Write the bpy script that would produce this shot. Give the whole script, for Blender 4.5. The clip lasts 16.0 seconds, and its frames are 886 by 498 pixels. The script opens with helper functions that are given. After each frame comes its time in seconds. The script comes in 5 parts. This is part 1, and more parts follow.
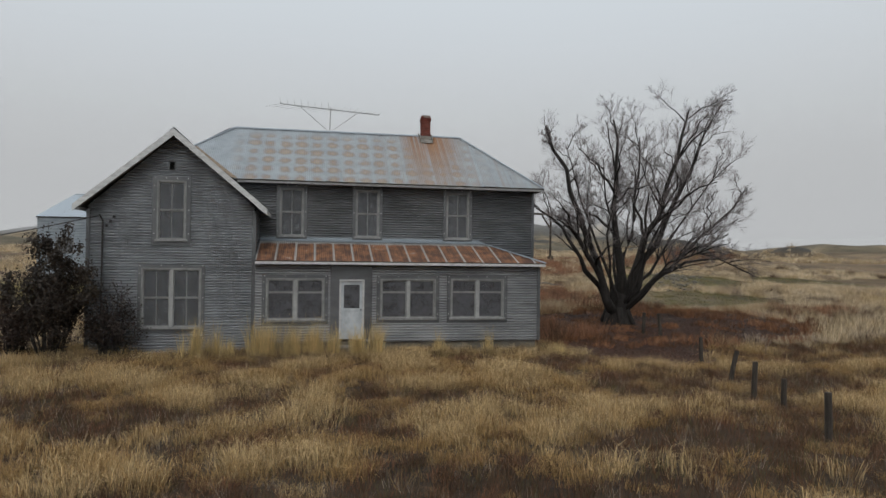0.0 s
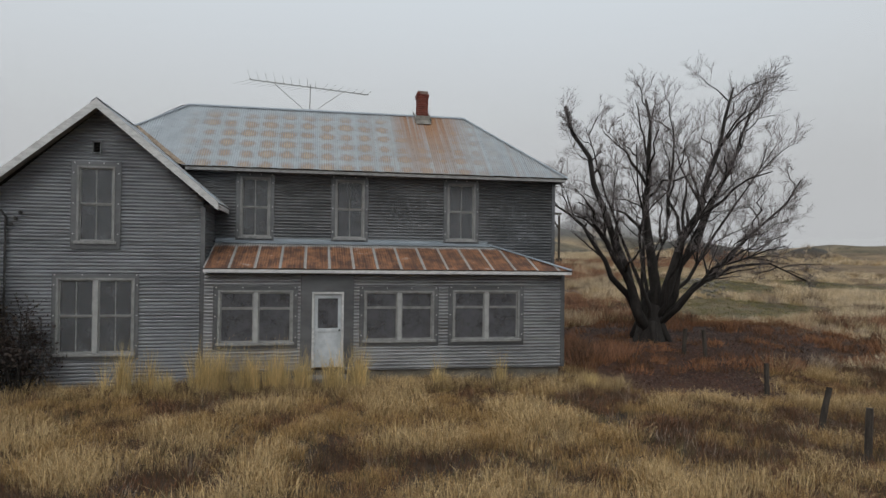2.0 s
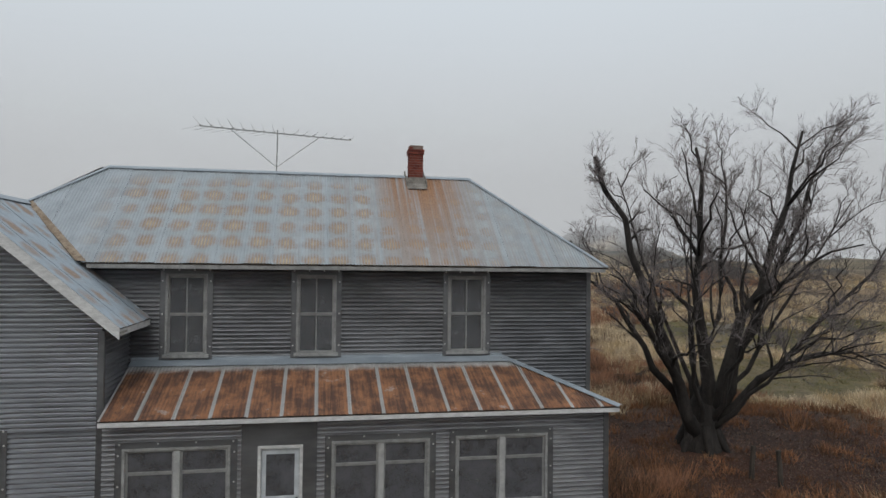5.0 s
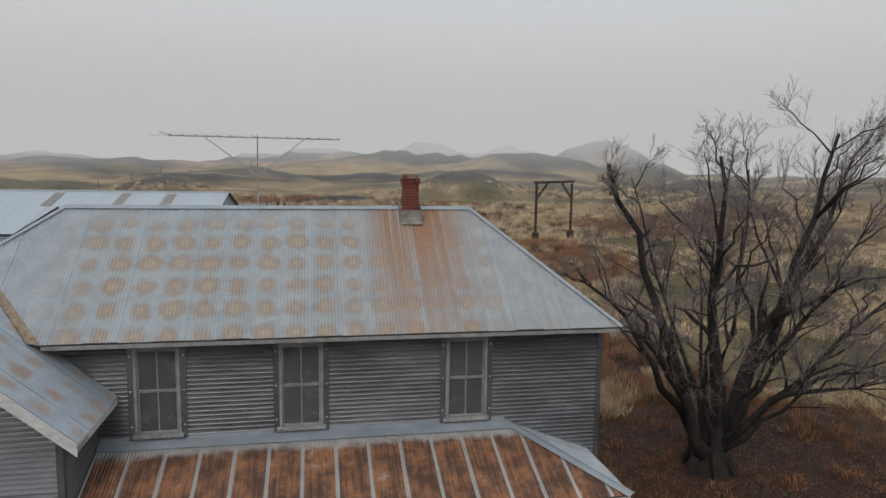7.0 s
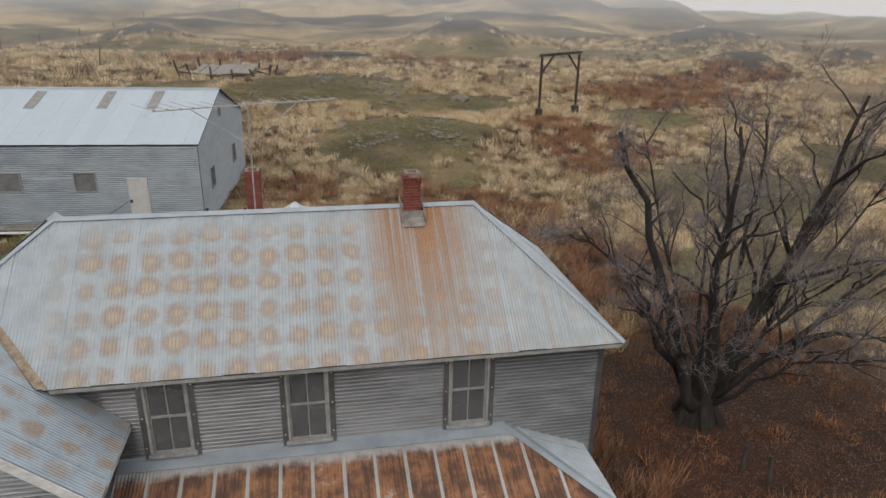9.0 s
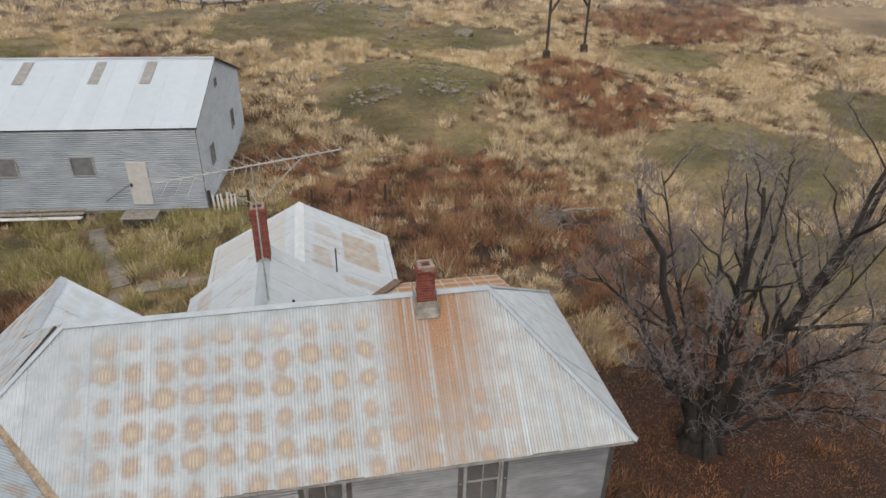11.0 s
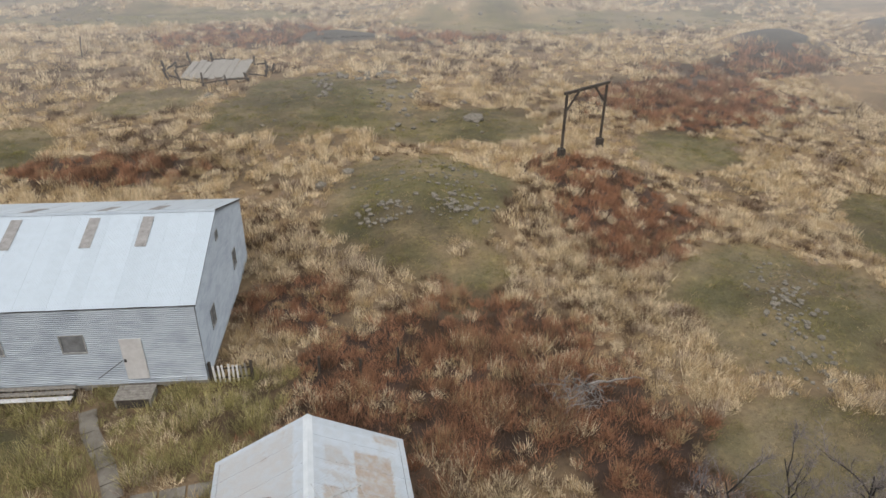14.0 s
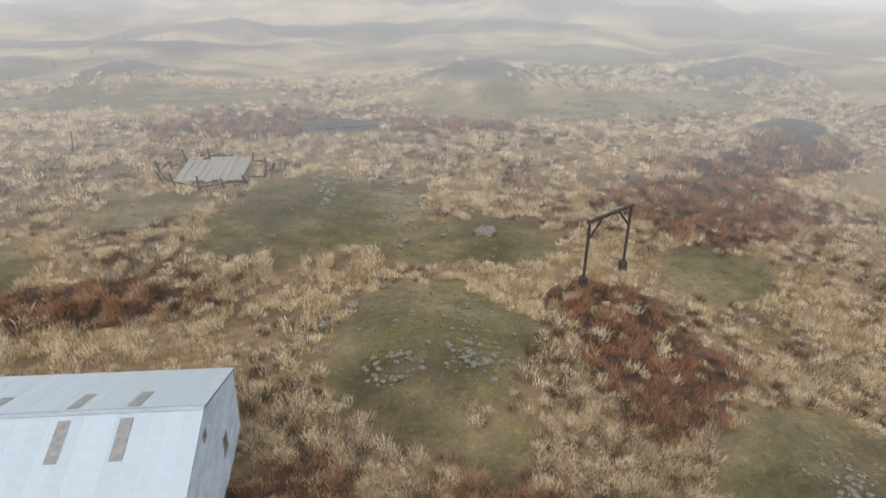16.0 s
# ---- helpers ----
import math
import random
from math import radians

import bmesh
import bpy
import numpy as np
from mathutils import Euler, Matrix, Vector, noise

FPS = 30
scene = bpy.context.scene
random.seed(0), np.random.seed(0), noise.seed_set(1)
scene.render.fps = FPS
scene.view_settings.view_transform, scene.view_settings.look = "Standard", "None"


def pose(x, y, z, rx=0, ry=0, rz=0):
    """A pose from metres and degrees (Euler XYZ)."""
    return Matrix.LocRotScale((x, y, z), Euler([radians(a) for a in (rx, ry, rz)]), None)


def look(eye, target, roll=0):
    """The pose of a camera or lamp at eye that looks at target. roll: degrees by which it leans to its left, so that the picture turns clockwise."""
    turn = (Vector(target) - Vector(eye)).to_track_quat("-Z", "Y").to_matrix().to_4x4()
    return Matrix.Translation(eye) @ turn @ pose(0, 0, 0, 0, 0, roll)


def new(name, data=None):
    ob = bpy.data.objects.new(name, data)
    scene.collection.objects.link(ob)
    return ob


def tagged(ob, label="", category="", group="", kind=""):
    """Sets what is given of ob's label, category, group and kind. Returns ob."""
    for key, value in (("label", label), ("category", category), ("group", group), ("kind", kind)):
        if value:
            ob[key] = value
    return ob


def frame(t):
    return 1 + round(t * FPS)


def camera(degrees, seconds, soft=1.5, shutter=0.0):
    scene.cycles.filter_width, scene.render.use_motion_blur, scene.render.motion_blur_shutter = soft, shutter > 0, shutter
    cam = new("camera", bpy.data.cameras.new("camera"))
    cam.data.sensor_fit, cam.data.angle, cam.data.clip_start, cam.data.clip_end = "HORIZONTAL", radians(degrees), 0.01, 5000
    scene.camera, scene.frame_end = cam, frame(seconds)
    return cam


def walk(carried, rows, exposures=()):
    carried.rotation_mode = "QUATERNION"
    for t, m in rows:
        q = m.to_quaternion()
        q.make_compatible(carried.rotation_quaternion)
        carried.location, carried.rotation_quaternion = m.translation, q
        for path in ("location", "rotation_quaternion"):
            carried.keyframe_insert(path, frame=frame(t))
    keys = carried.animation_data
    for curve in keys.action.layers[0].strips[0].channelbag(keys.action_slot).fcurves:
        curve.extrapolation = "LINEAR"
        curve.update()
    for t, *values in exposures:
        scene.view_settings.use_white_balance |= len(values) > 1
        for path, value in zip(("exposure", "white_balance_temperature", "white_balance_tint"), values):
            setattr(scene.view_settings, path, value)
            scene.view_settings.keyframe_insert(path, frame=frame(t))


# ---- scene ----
cam = camera(66.9, 16.0)
METRES, EYE, TILT, LEAN, TURN = 44.0, 3.4, 0.0, 0.0, -10.9
ROWS = [
    (0.0, 0.0, 0.0, 0.0, -0.01, 0.75, -0.73),
    (0.5, 0.0003, 0.0274, 0.0001, 0.03, 0.75, -0.71),
    (1.0, 0.0005, 0.0566, 0.0003, 0.05, 0.76, -0.7),
    (1.5, 0.0008, 0.0887, 0.0004, 0.09, 0.8, -0.68),
    (2.0, 0.001, 0.122, 0.0039, 0.13, 0.82, -0.68),
    (2.5, 0.0012, 0.1519, 0.0099, 0.17, 0.79, -0.69),
    (3.0, 0.0008, 0.1787, 0.0194, 0.17, 0.75, -0.71),
    (3.5, 0.0015, 0.2014, 0.0294, 0.29, 0.9, -0.66),
    (4.0, 0.0022, 0.2207, 0.0411, 0.38, 1.02, -0.66),
    (4.5, 0.0021, 0.2377, 0.0551, 0.36, 1.04, -0.68),
    (5.0, 0.0016, 0.2535, 0.0698, 0.3, 1.27, -0.64),
    (7.5, 0.0002, 0.306, 0.1743, 0.14, -10.36, -0.88),
    (8.0, -0.0004, 0.3129, 0.1967, 0.13, -14.18, -0.9),
    (10.5, -0.0097, 0.3682, 0.3151, 0.1, -27.59, -0.85),
    (11.0, -0.0125, 0.3832, 0.339, 0.1, -29.2, -0.84),
    (11.5, -0.0151, 0.3999, 0.3632, 0.13, -29.68, -0.84),
    (12.0, -0.0182, 0.4184, 0.387, 0.13, -29.47, -0.79),
    (12.5, -0.0218, 0.4412, 0.4117, 0.17, -29.26, -0.79),
    (13.0, -0.0257, 0.4694, 0.4362, 0.18, -29.03, -0.76),
    (13.5, -0.0295, 0.5007, 0.4611, 0.18, -28.77, -0.71),
    (14.0, -0.035, 0.5355, 0.4869, 0.13, -28.54, -0.71),
    (14.5, -0.0408, 0.5742, 0.5121, 0.12, -28.26, -0.7),
    (15.0, -0.0487, 0.6162, 0.5388, 0.07, -28.03, -0.77),
    (15.5, -0.0565, 0.6614, 0.5675, 0.03, -27.87, -0.8),
    (16.0, -0.0671, 0.7134, 0.5989, -0.08, -25.09, -0.94),
]
EXPOSURES = [(0.0, -0.08, 6500, 10), (3.5, -0.03, 6500, 10), (5.0, -0.05, 6450, 10), (7.5, -0.04, 6700, 12), (8.0, 0.04, 6750, 12), (10.5, 0.6, 7100, 14), (13.0, 0.68, 6950, 14), (16.0, 0.68, 6550, 12)]
walk(cam, [(t, pose(0, 0, EYE, TILT, LEAN, TURN) @ pose(METRES * x, METRES * y, METRES * z, 90 + pitch, roll, yaw)) for t, x, y, z, yaw, pitch, roll in ROWS], EXPOSURES)

# ---- sky and sun: thick overcast with fog ----
world = bpy.data.worlds.new("overcast_sky")
scene.world = world
world.use_nodes = True
wn, wl = world.node_tree.nodes, world.node_tree.links
wn.clear()
w_out = wn.new("ShaderNodeOutputWorld")
w_bg = wn.new("ShaderNodeBackground")
w_sky = wn.new("ShaderNodeTexSky")
w_sky.sky_type = "NISHITA"
w_sky.sun_disc = False
w_sky.sun_elevation, w_sky.sun_rotation = radians(38), radians(200)
w_sky.air_density, w_sky.dust_density = 1.0, 6.0
w_hsv = wn.new("ShaderNodeHueSaturation")
w_hsv.inputs["Saturation"].default_value = 0.12
w_geo = wn.new("ShaderNodeTexCoord")
w_sep = wn.new("ShaderNodeSeparateXYZ")
w_ramp = wn.new("ShaderNodeValToRGB")
w_ramp.color_ramp.elements[0].position, w_ramp.color_ramp.elements[0].color = 0.0, (5.0, 5.05, 5.15, 1)
w_ramp.color_ramp.elements[1].position, w_ramp.color_ramp.elements[1].color = 0.36, (6.9, 7.5, 8.0, 1)
w_low = w_ramp.color_ramp.elements.new(0.12)
w_low.color = (6.2, 6.45, 6.65, 1)
w_top = w_ramp.color_ramp.elements.new(0.95)
w_top.color = (7.8, 8.3, 8.7, 1)
w_mix = wn.new("ShaderNodeMix")
w_mix.data_type = "RGBA"
w_mix.inputs["Factor"].default_value = 0.9
wl.new(w_sky.outputs["Color"], w_hsv.inputs["Color"])
wl.new(w_geo.outputs["Generated"], w_sep.inputs["Vector"])
wl.new(w_sep.outputs["Z"], w_ramp.inputs["Fac"])
wl.new(w_hsv.outputs["Color"], w_mix.inputs["A"])
wl.new(w_ramp.outputs["Color"], w_mix.inputs["B"])
wl.new(w_mix.outputs["Result"], w_bg.inputs["Color"])
w_bg.inputs["Strength"].default_value = 0.1
wl.new(w_bg.outputs["Background"], w_out.inputs["Surface"])
sun = new("sun", bpy.data.lights.new("sun", "SUN"))
sun.data.energy, sun.data.angle, sun.data.color = 0.7, radians(40), (1.0, 0.97, 0.92)
sun.matrix_world = look((-20, -30, 60), (5, 30, 0))

# ---- mesh helpers ----
def rot2(x, y, a):
    return x * math.cos(a) - y * math.sin(a), x * math.sin(a) + y * math.cos(a)


class Shape:
    """Collects vertices and faces, and turns them into one mesh."""

    def __init__(self):
        self.v, self.f, self.uv = [], [], []

    def face(self, pts, uv=None):
        n = len(self.v)
        self.v.extend(tuple(p) for p in pts)
        self.f.append(tuple(range(n, n + len(pts))))
        self.uv.append(uv)

    def box(self, x0, x1, y0, y1, z0, z1, bevel=0.0):
        b = min(bevel, (x1 - x0) / 3, (y1 - y0) / 3, (z1 - z0) / 3)
        if b <= 0:
            p = [(x, y, z) for z in (z0, z1) for y in (y0, y1) for x in (x0, x1)]
            n = len(self.v)
            self.v.extend(p)
            for q in ((0, 2, 3, 1), (4, 5, 7, 6), (0, 1, 5, 4), (2, 6, 7, 3), (0, 4, 6, 2), (1, 3, 7, 5)):
                self.f.append(tuple(n + i for i in q))
                self.uv.append(None)
            return
        bm = bmesh.new()
        bmesh.ops.create_cube(bm, size=1)
        for w in bm.verts:
            w.co = ((x0 + x1) / 2 + w.co.x * (x1 - x0), (y0 + y1) / 2 + w.co.y * (y1 - y0), (z0 + z1) / 2 + w.co.z * (z1 - z0))
        bmesh.ops.bevel(bm, geom=bm.edges[:], offset=b, segments=1, affect="EDGES")
        bm.verts.index_update()
        n = len(self.v)
        self.v.extend(tuple(w.co) for w in bm.verts)
        for g in bm.faces:
            self.f.append(tuple(n + w.index for w in g.verts))
            self.uv.append(None)
        bm.free()

    def beam(self, a, b, w, h, up=(0, 0, 1)):
        """A square-edged bar from a to b."""
        a, b = Vector(a), Vector(b)
        d = (b - a).normalized()
        s = d.cross(Vector(up))
        if s.length < 1e-4:
            s = d.cross(Vector((0, 1, 0)))
        s.normalize()
        u = s.cross(d)
        ring = [(-w / 2, -h / 2), (w / 2, -h / 2), (w / 2, h / 2), (-w / 2, h / 2)]
        n = len(self.v)
        for c in (a, b):
            self.v.extend(tuple(c + s * i + u * j) for i, j in ring)
        for i in range(4):
            j = (i + 1) % 4
            self.f.append((n + i, n + j, n + 4 + j, n + 4 + i))
            self.uv.append(None)
        self.f += [(n + 3, n + 2, n + 1, n), (n + 4, n + 5, n + 6, n + 7)]
        self.uv += [None, None]

    def tube(self, pts, radii, sides=6, cap=True):
        pts = [Vector(p) for p in pts]
        n = len(self.v)
        ref = Vector((0.3, 0.2, 0.93))
        for i, p in enumerate(pts):
            d = (pts[min(i + 1, len(pts) - 1)] - pts[max(i - 1, 0)])
            if d.length < 1e-6:
                d = Vector((0, 0, 1))
            d.normalize()
            s = d.cross(ref)
            if s.length < 0.05:
                s = d.cross(Vector((1, 0, 0)))
            s.normalize()
            u = d.cross(s)
            for k in range(sides):
                a = 2 * math.pi * k / sides
                self.v.append(tuple(p + (s * math.cos(a) + u * math.sin(a)) * radii[i]))
        for i in range(len(pts) - 1):
            for k in range(sides):
                j = (k + 1) % sides
                self.f.append((n + i * sides + k, n + i * sides + j, n + (i + 1) * sides + j, n + (i + 1) * sides + k))
                self.uv.append(None)
        if cap:
            self.f.append(tuple(n + k for k in range(sides))[::-1])
            self.f.append(tuple(n + (len(pts) - 1) * sides + k for k in range(sides)))
            self.uv += [None, None]

    def mesh(self, name, material=None, smooth=False):
        me = bpy.data.meshes.new(name)
        me.from_pydata(self.v, [], self.f)
        if any(u is not None for u in self.uv):
            layer = me.uv_layers.new(name="sheet")
            for poly, u in zip(me.polygons, self.uv):
                if u is not None:
                    for li, c in zip(poly.loop_indices, u):
                        layer.data[li].uv = c
        if smooth:
            me.polygons.foreach_set("use_smooth", [True] * len(me.polygons))
        if material:
            me.materials.append(material)
        me.update()
        return me


def part(name, shape, material, parent, label="", smooth=False):
    me = shape.mesh(name, material, smooth) if isinstance(shape, Shape) else shape
    ob = new(name, me)
    ob.parent = parent
    if label:
        tagged(ob, label)
    return ob


def thing(name, label, category, group="", at=None, kind=""):
    ob = new(name)
    if at is not None:
        ob.matrix_world = at
    return tagged(ob, label, category, group, kind)


def solid(name, shape, material, label, category, group="", kind="", smooth=False):
    return tagged(new(name, shape.mesh(name, material, smooth)), label, category, group, kind)


# ---- materials ----
class Mat:
    """A small builder for node materials."""

    def __init__(self, name):
        self.m = bpy.data.materials.new(name)
        self.m.use_nodes = True
        self.n, self.l = self.m.node_tree.nodes, self.m.node_tree.links
        self.bsdf = self.n["Principled BSDF"]
        self.pos = self.n.new("ShaderNodeNewGeometry").outputs["Position"]

    def node(self, kind, **inputs):
        d = self.n.new(kind)
        for k, v in inputs.items():
            key = k.replace("_", " ")
            if isinstance(v, bpy.types.NodeSocket):
                self.l.new(v, d.inputs[key])
            else:
                d.inputs[key].default_value = v
        return d

    def noise(self, scale, detail=4.0, rough=0.55, vec=None, stretch=None):
        v = vec or self.pos
        if stretch:
            mp = self.n.new("ShaderNodeMapping")
            self.l.new(v, mp.inputs["Vector"])
            mp.inputs["Scale"].default_value = stretch
            v = mp.outputs["Vector"]
        return self.node("ShaderNodeTexNoise", Vector=v, Scale=scale, Detail=detail, Roughness=rough).outputs["Fac"]

    def math(self, op, a, b=0.0, c=0.0, clamp=False):
        d = self.n.new("ShaderNodeMath")
        d.operation, d.use_clamp = op, clamp
        for i, v in enumerate((a, b, c)):
            if isinstance(v, bpy.types.NodeSocket):
                self.l.new(v, d.inputs[i])
            else:
                d.inputs[i].default_value = v
        return d.outputs[0]

    def step(self, x, lo, hi, a=0.0, b=1.0):
        d = self.n.new("ShaderNodeMapRange")
        d.interpolation_type = "SMOOTHSTEP"
        self.l.new(x, d.inputs["Value"])
        for k, v in (("From Min", lo), ("From Max", hi), ("To Min", a), ("To Max", b)):
            d.inputs[k].default_value = v
        return d.outputs["Result"]

    def mix(self, f, a, b, mode="MIX"):
        d = self.n.new("ShaderNodeMix")
        d.data_type, d.blend_type = "RGBA", mode
        for i, v in ((0, f), (6, a), (7, b)):
            if isinstance(v, bpy.types.NodeSocket):
                self.l.new(v, d.inputs[i])
            else:
                d.inputs[i].default_value = v if i == 0 else (*v, 1.0)
        return d.outputs[2]

    def bump(self, height, strength=0.3, dist=0.01):
        d = self.node("ShaderNodeBump", Height=height, Strength=strength, Distance=dist)
        self.l.new(d.outputs["Normal"], self.bsdf.inputs["Normal"])

    def set(self, **kw):
        for k, v in kw.items():
            key = k.replace("_", " ")
            if isinstance(v, bpy.types.NodeSocket):
                self.l.new(v, self.bsdf.inputs[key])
            else:
                self.bsdf.inputs[key].default_value = (*v, 1.0) if isinstance(v, tuple) and len(v) == 3 else v
        return self.m

    def random(self):
        return self.n.new("ShaderNodeObjectInfo").outputs["Random"]

    def attr(self, name, out="Color"):
        d = self.n.new("ShaderNodeAttribute")
        d.attribute_name = name
        return d.outputs[out]


def plain(name, a, b, scale=3.0, rough=0.8, metal=0.0, bump=0.2, stretch=None, fine=40.0):
    k = Mat(name)
    n1 = k.noise(scale, 5, 0.6, stretch=stretch)
    n2 = k.noise(fine, 3, 0.6, stretch=stretch)
    f = k.math("ADD", k.math("MULTIPLY", n1, 0.65), k.math("MULTIPLY", n2, 0.35))
    col = k.mix(k.step(f, 0.33, 0.67), a, b)
    k.bump(n2, bump, 0.01)
    return k.set(Base_Color=col, Roughness=rough, Metallic=metal)


def siding_material(name="galvanised_siding", a=(0.23, 0.24, 0.255), b=(0.35, 0.365, 0.385), rough=0.46):
    k = Mat(name)
    big = k.noise(0.55, 4, 0.6, stretch=(1, 1, 1.6))
    streak = k.noise(2.0, 5, 0.6, stretch=(0.5, 0.5, 2.5))
    fine = k.noise(30, 3, 0.6)
    f = k.math("ADD", k.math("MULTIPLY", big, 0.6), k.math("MULTIPLY", streak, 0.4))
    col = k.mix(k.step(f, 0.36, 0.64), a, b)
    rust = k.math("MULTIPLY", k.step(k.noise(1.1, 6, 0.7, stretch=(1, 1, 0.5)), 0.62, 0.78), k.step(fine, 0.4, 0.7))
    col = k.mix(k.math("MULTIPLY", rust, 0.45), col, (0.17, 0.105, 0.07))
    k.bump(fine, 0.12, 0.004)
    return k.set(Base_Color=col, Roughness=k.step(big, 0.3, 0.7, rough - 0.14, rough + 0.02), Metallic=0.6)


def roof_sheet_material(name, spots=1.0, heavy=0.0, fade=None, zinc=(0.46, 0.51, 0.555), row=0.6, stain=0.0, mottle=0.12, reach=0.46, wash=0.6, grid=0.0, patches=()):
    """Zinc-coated sheet with rust. UV: u counts sheets across, v is metres up the slope."""
    k = Mat(name)
    uvn = k.n.new("ShaderNodeUVMap")
    uvn.uv_map = "sheet"
    sp = k.node("ShaderNodeSeparateXYZ", Vector=uvn.outputs["UV"])
    u, v = sp.outputs["X"], sp.outputs["Y"]
    n_big, n_mid, n_fine = k.noise(0.35, 3, 0.5), k.noise(2.2, 5, 0.65), k.noise(26, 4, 0.7)
    col = k.mix(k.step(n_mid, 0.3, 0.7), tuple(c * (1 - mottle) for c in zinc), tuple(c * (1 + 0.8 * mottle) for c in zinc))
    cell = k.node("ShaderNodeTexWhiteNoise", Vector=k.node("ShaderNodeCombineXYZ", X=k.math("FLOOR", u), Y=k.math("FLOOR", k.math("DIVIDE", v, row))).outputs["Vector"]).outputs["Value"]
    tone = k.node("ShaderNodeTexWhiteNoise", Vector=k.node("ShaderNodeCombineXYZ", X=k.math("FLOOR", u), Y=7.3).outputs["Vector"]).outputs["Value"]
    col = k.mix(k.math("MULTIPLY", tone, 0.25), col, tuple(c * 0.72 for c in zinc))
    # one rust spot in each sheet between every two purlins
    n_jag = k.noise(6.5, 5, 0.7)
    tight = 0.75 if fade else 1.0
    du = k.math("DIVIDE", k.math("SUBTRACT", k.math("FRACT", u), 0.54), reach)
    dv = k.math("DIVIDE", k.math("SUBTRACT", k.math("FRACT", k.math("ADD", k.math("DIVIDE", v, row), 0.3)), 0.5), 0.46 if fade else 0.40)
    d = k.math("SQRT", k.math("ADD", k.math("MULTIPLY", du, du), k.math("MULTIPLY", dv, dv)))
    d = k.math("ADD", d, k.math("MULTIPLY", k.math("SUBTRACT", n_mid, 0.5), 1.1 * tight))
    d = k.math("ADD", d, k.math("MULTIPLY", k.math("SUBTRACT", n_jag, 0.5), 1.3 * tight))
    d = k.math("ADD", d, k.math("MULTIPLY", k.math("SUBTRACT", cell, 0.5), 0.45))
    spot = k.step(d, 0.3, 1.15, 1.0, 0.0)
    wave = k.math("SINE", k.math("MULTIPLY", u, 2 * math.pi * 9))
    spot = k.math("MULTIPLY", spot, k.step(k.math("ADD", k.math("MULTIPLY", wave, 0.5), k.math("MULTIPLY", n_fine, 1.6)), 0.1, 1.2, 0.35, 1.0))
    amount = k.math("MULTIPLY", spot, spots)
    if fade:
        sx = k.node("ShaderNodeSeparateXYZ", Vector=k.pos)
        x, y = sx.outputs["X"], sx.outputs["Y"]
        amount = k.math("MULTIPLY", amount, k.math("MULTIPLY", k.step(x, fade[0], fade[0] + 1.5), k.math("MULTIPLY", k.step(x, fade[1] - 1.8, fade[1], 1.0, 0.2), k.step(v, 3.3, 4.0, 1.0, 0.25))))
        run = k.noise(1.0, 4, 0.6, vec=k.node("ShaderNodeCombineXYZ", X=x, Y=k.math("MULTIPLY", y, 0.12)).outputs["Vector"], stretch=(7, 1, 1))
        band = k.math("MULTIPLY", k.step(x, 3.3, 4.6), k.step(x, 5.3, 7.4, 1.0, 0.0))
        high = k.step(y, 27.4, 30.6, 0.5, 1.0)
        amount = k.math("MAXIMUM", amount, k.math("MULTIPLY", k.math("MULTIPLY", band, high), k.step(run, 0.3, 0.58, 0.12, 0.97)))
        sill = k.math("MULTIPLY", k.step(x, -0.5, 5.0), k.step(run, 0.4, 0.75, 0.0, 0.45))
        amount = k.math("MAXIMUM", amount, sill)
    if heavy:
        edge = k.math("ABSOLUTE", k.math("SUBTRACT", k.math("FRACT", u), 0.5))
        body = k.step(k.math("ADD", edge, k.math("MULTIPLY", k.math("SUBTRACT", n_fine, 0.5), 0.05)), 0.43, 0.46, 1.0, 0.0)
        top = k.step(k.math("ADD", v, k.math("MULTIPLY", n_mid, 0.5)), 2.2, 2.5, 1.0, 0.0)
        blot = k.step(k.math("ADD", n_mid, k.math("MULTIPLY", n_jag, 0.3)), 0.78, 0.88, 1.0, 0.5)
        amount = k.math("MAXIMUM", amount, k.math("MULTIPLY", k.math("MULTIPLY", body, top), k.math("MULTIPLY", blot, heavy)))
    if grid:
        lap = k.math("ABSOLUTE", k.math("SUBTRACT", k.math("FRACT", u), 0.5))
        bar = k.math("ABSOLUTE", k.math("SUBTRACT", k.math("FRACT", k.math("DIVIDE", v, row)), 0.5))
        ragged = k.math("MULTIPLY", k.math("SUBTRACT", n_jag, 0.5), 0.55)
        plate = k.math("MULTIPLY", k.step(k.math("ADD", lap, k.math("MULTIPLY", ragged, 0.4)), 0.43, 0.49, 1.0, 0.0), k.step(k.math("ADD", bar, ragged), 0.15, 0.5, 1.0, 0.42))
        amount = k.math("MAXIMUM", amount, k.math("MULTIPLY", k.math("MULTIPLY", plate, k.step(tone, 0.12, 0.3)), grid))
    for x0, x1, y0, y1, share in patches:
        at = k.node("ShaderNodeSeparateXYZ", Vector=k.pos)
        ragged = k.math("MULTIPLY", k.math("SUBTRACT", n_jag, 0.5), 0.5)
        px, py = k.math("ADD", at.outputs["X"], ragged), k.math("ADD", at.outputs["Y"], ragged)
        inside = k.math("MULTIPLY", k.math("MULTIPLY", k.step(px, x0, x0 + 0.15), k.step(px, x1 - 0.15, x1, 1.0, 0.0)), k.math("MULTIPLY", k.step(py, y0, y0 + 0.2), k.step(py, y1 - 0.2, y1, 1.0, 0.0)))
        amount = k.math("MAXIMUM", amount, k.math("MULTIPLY", inside, k.step(n_mid, 0.3, 0.65, share * 0.35, share)))
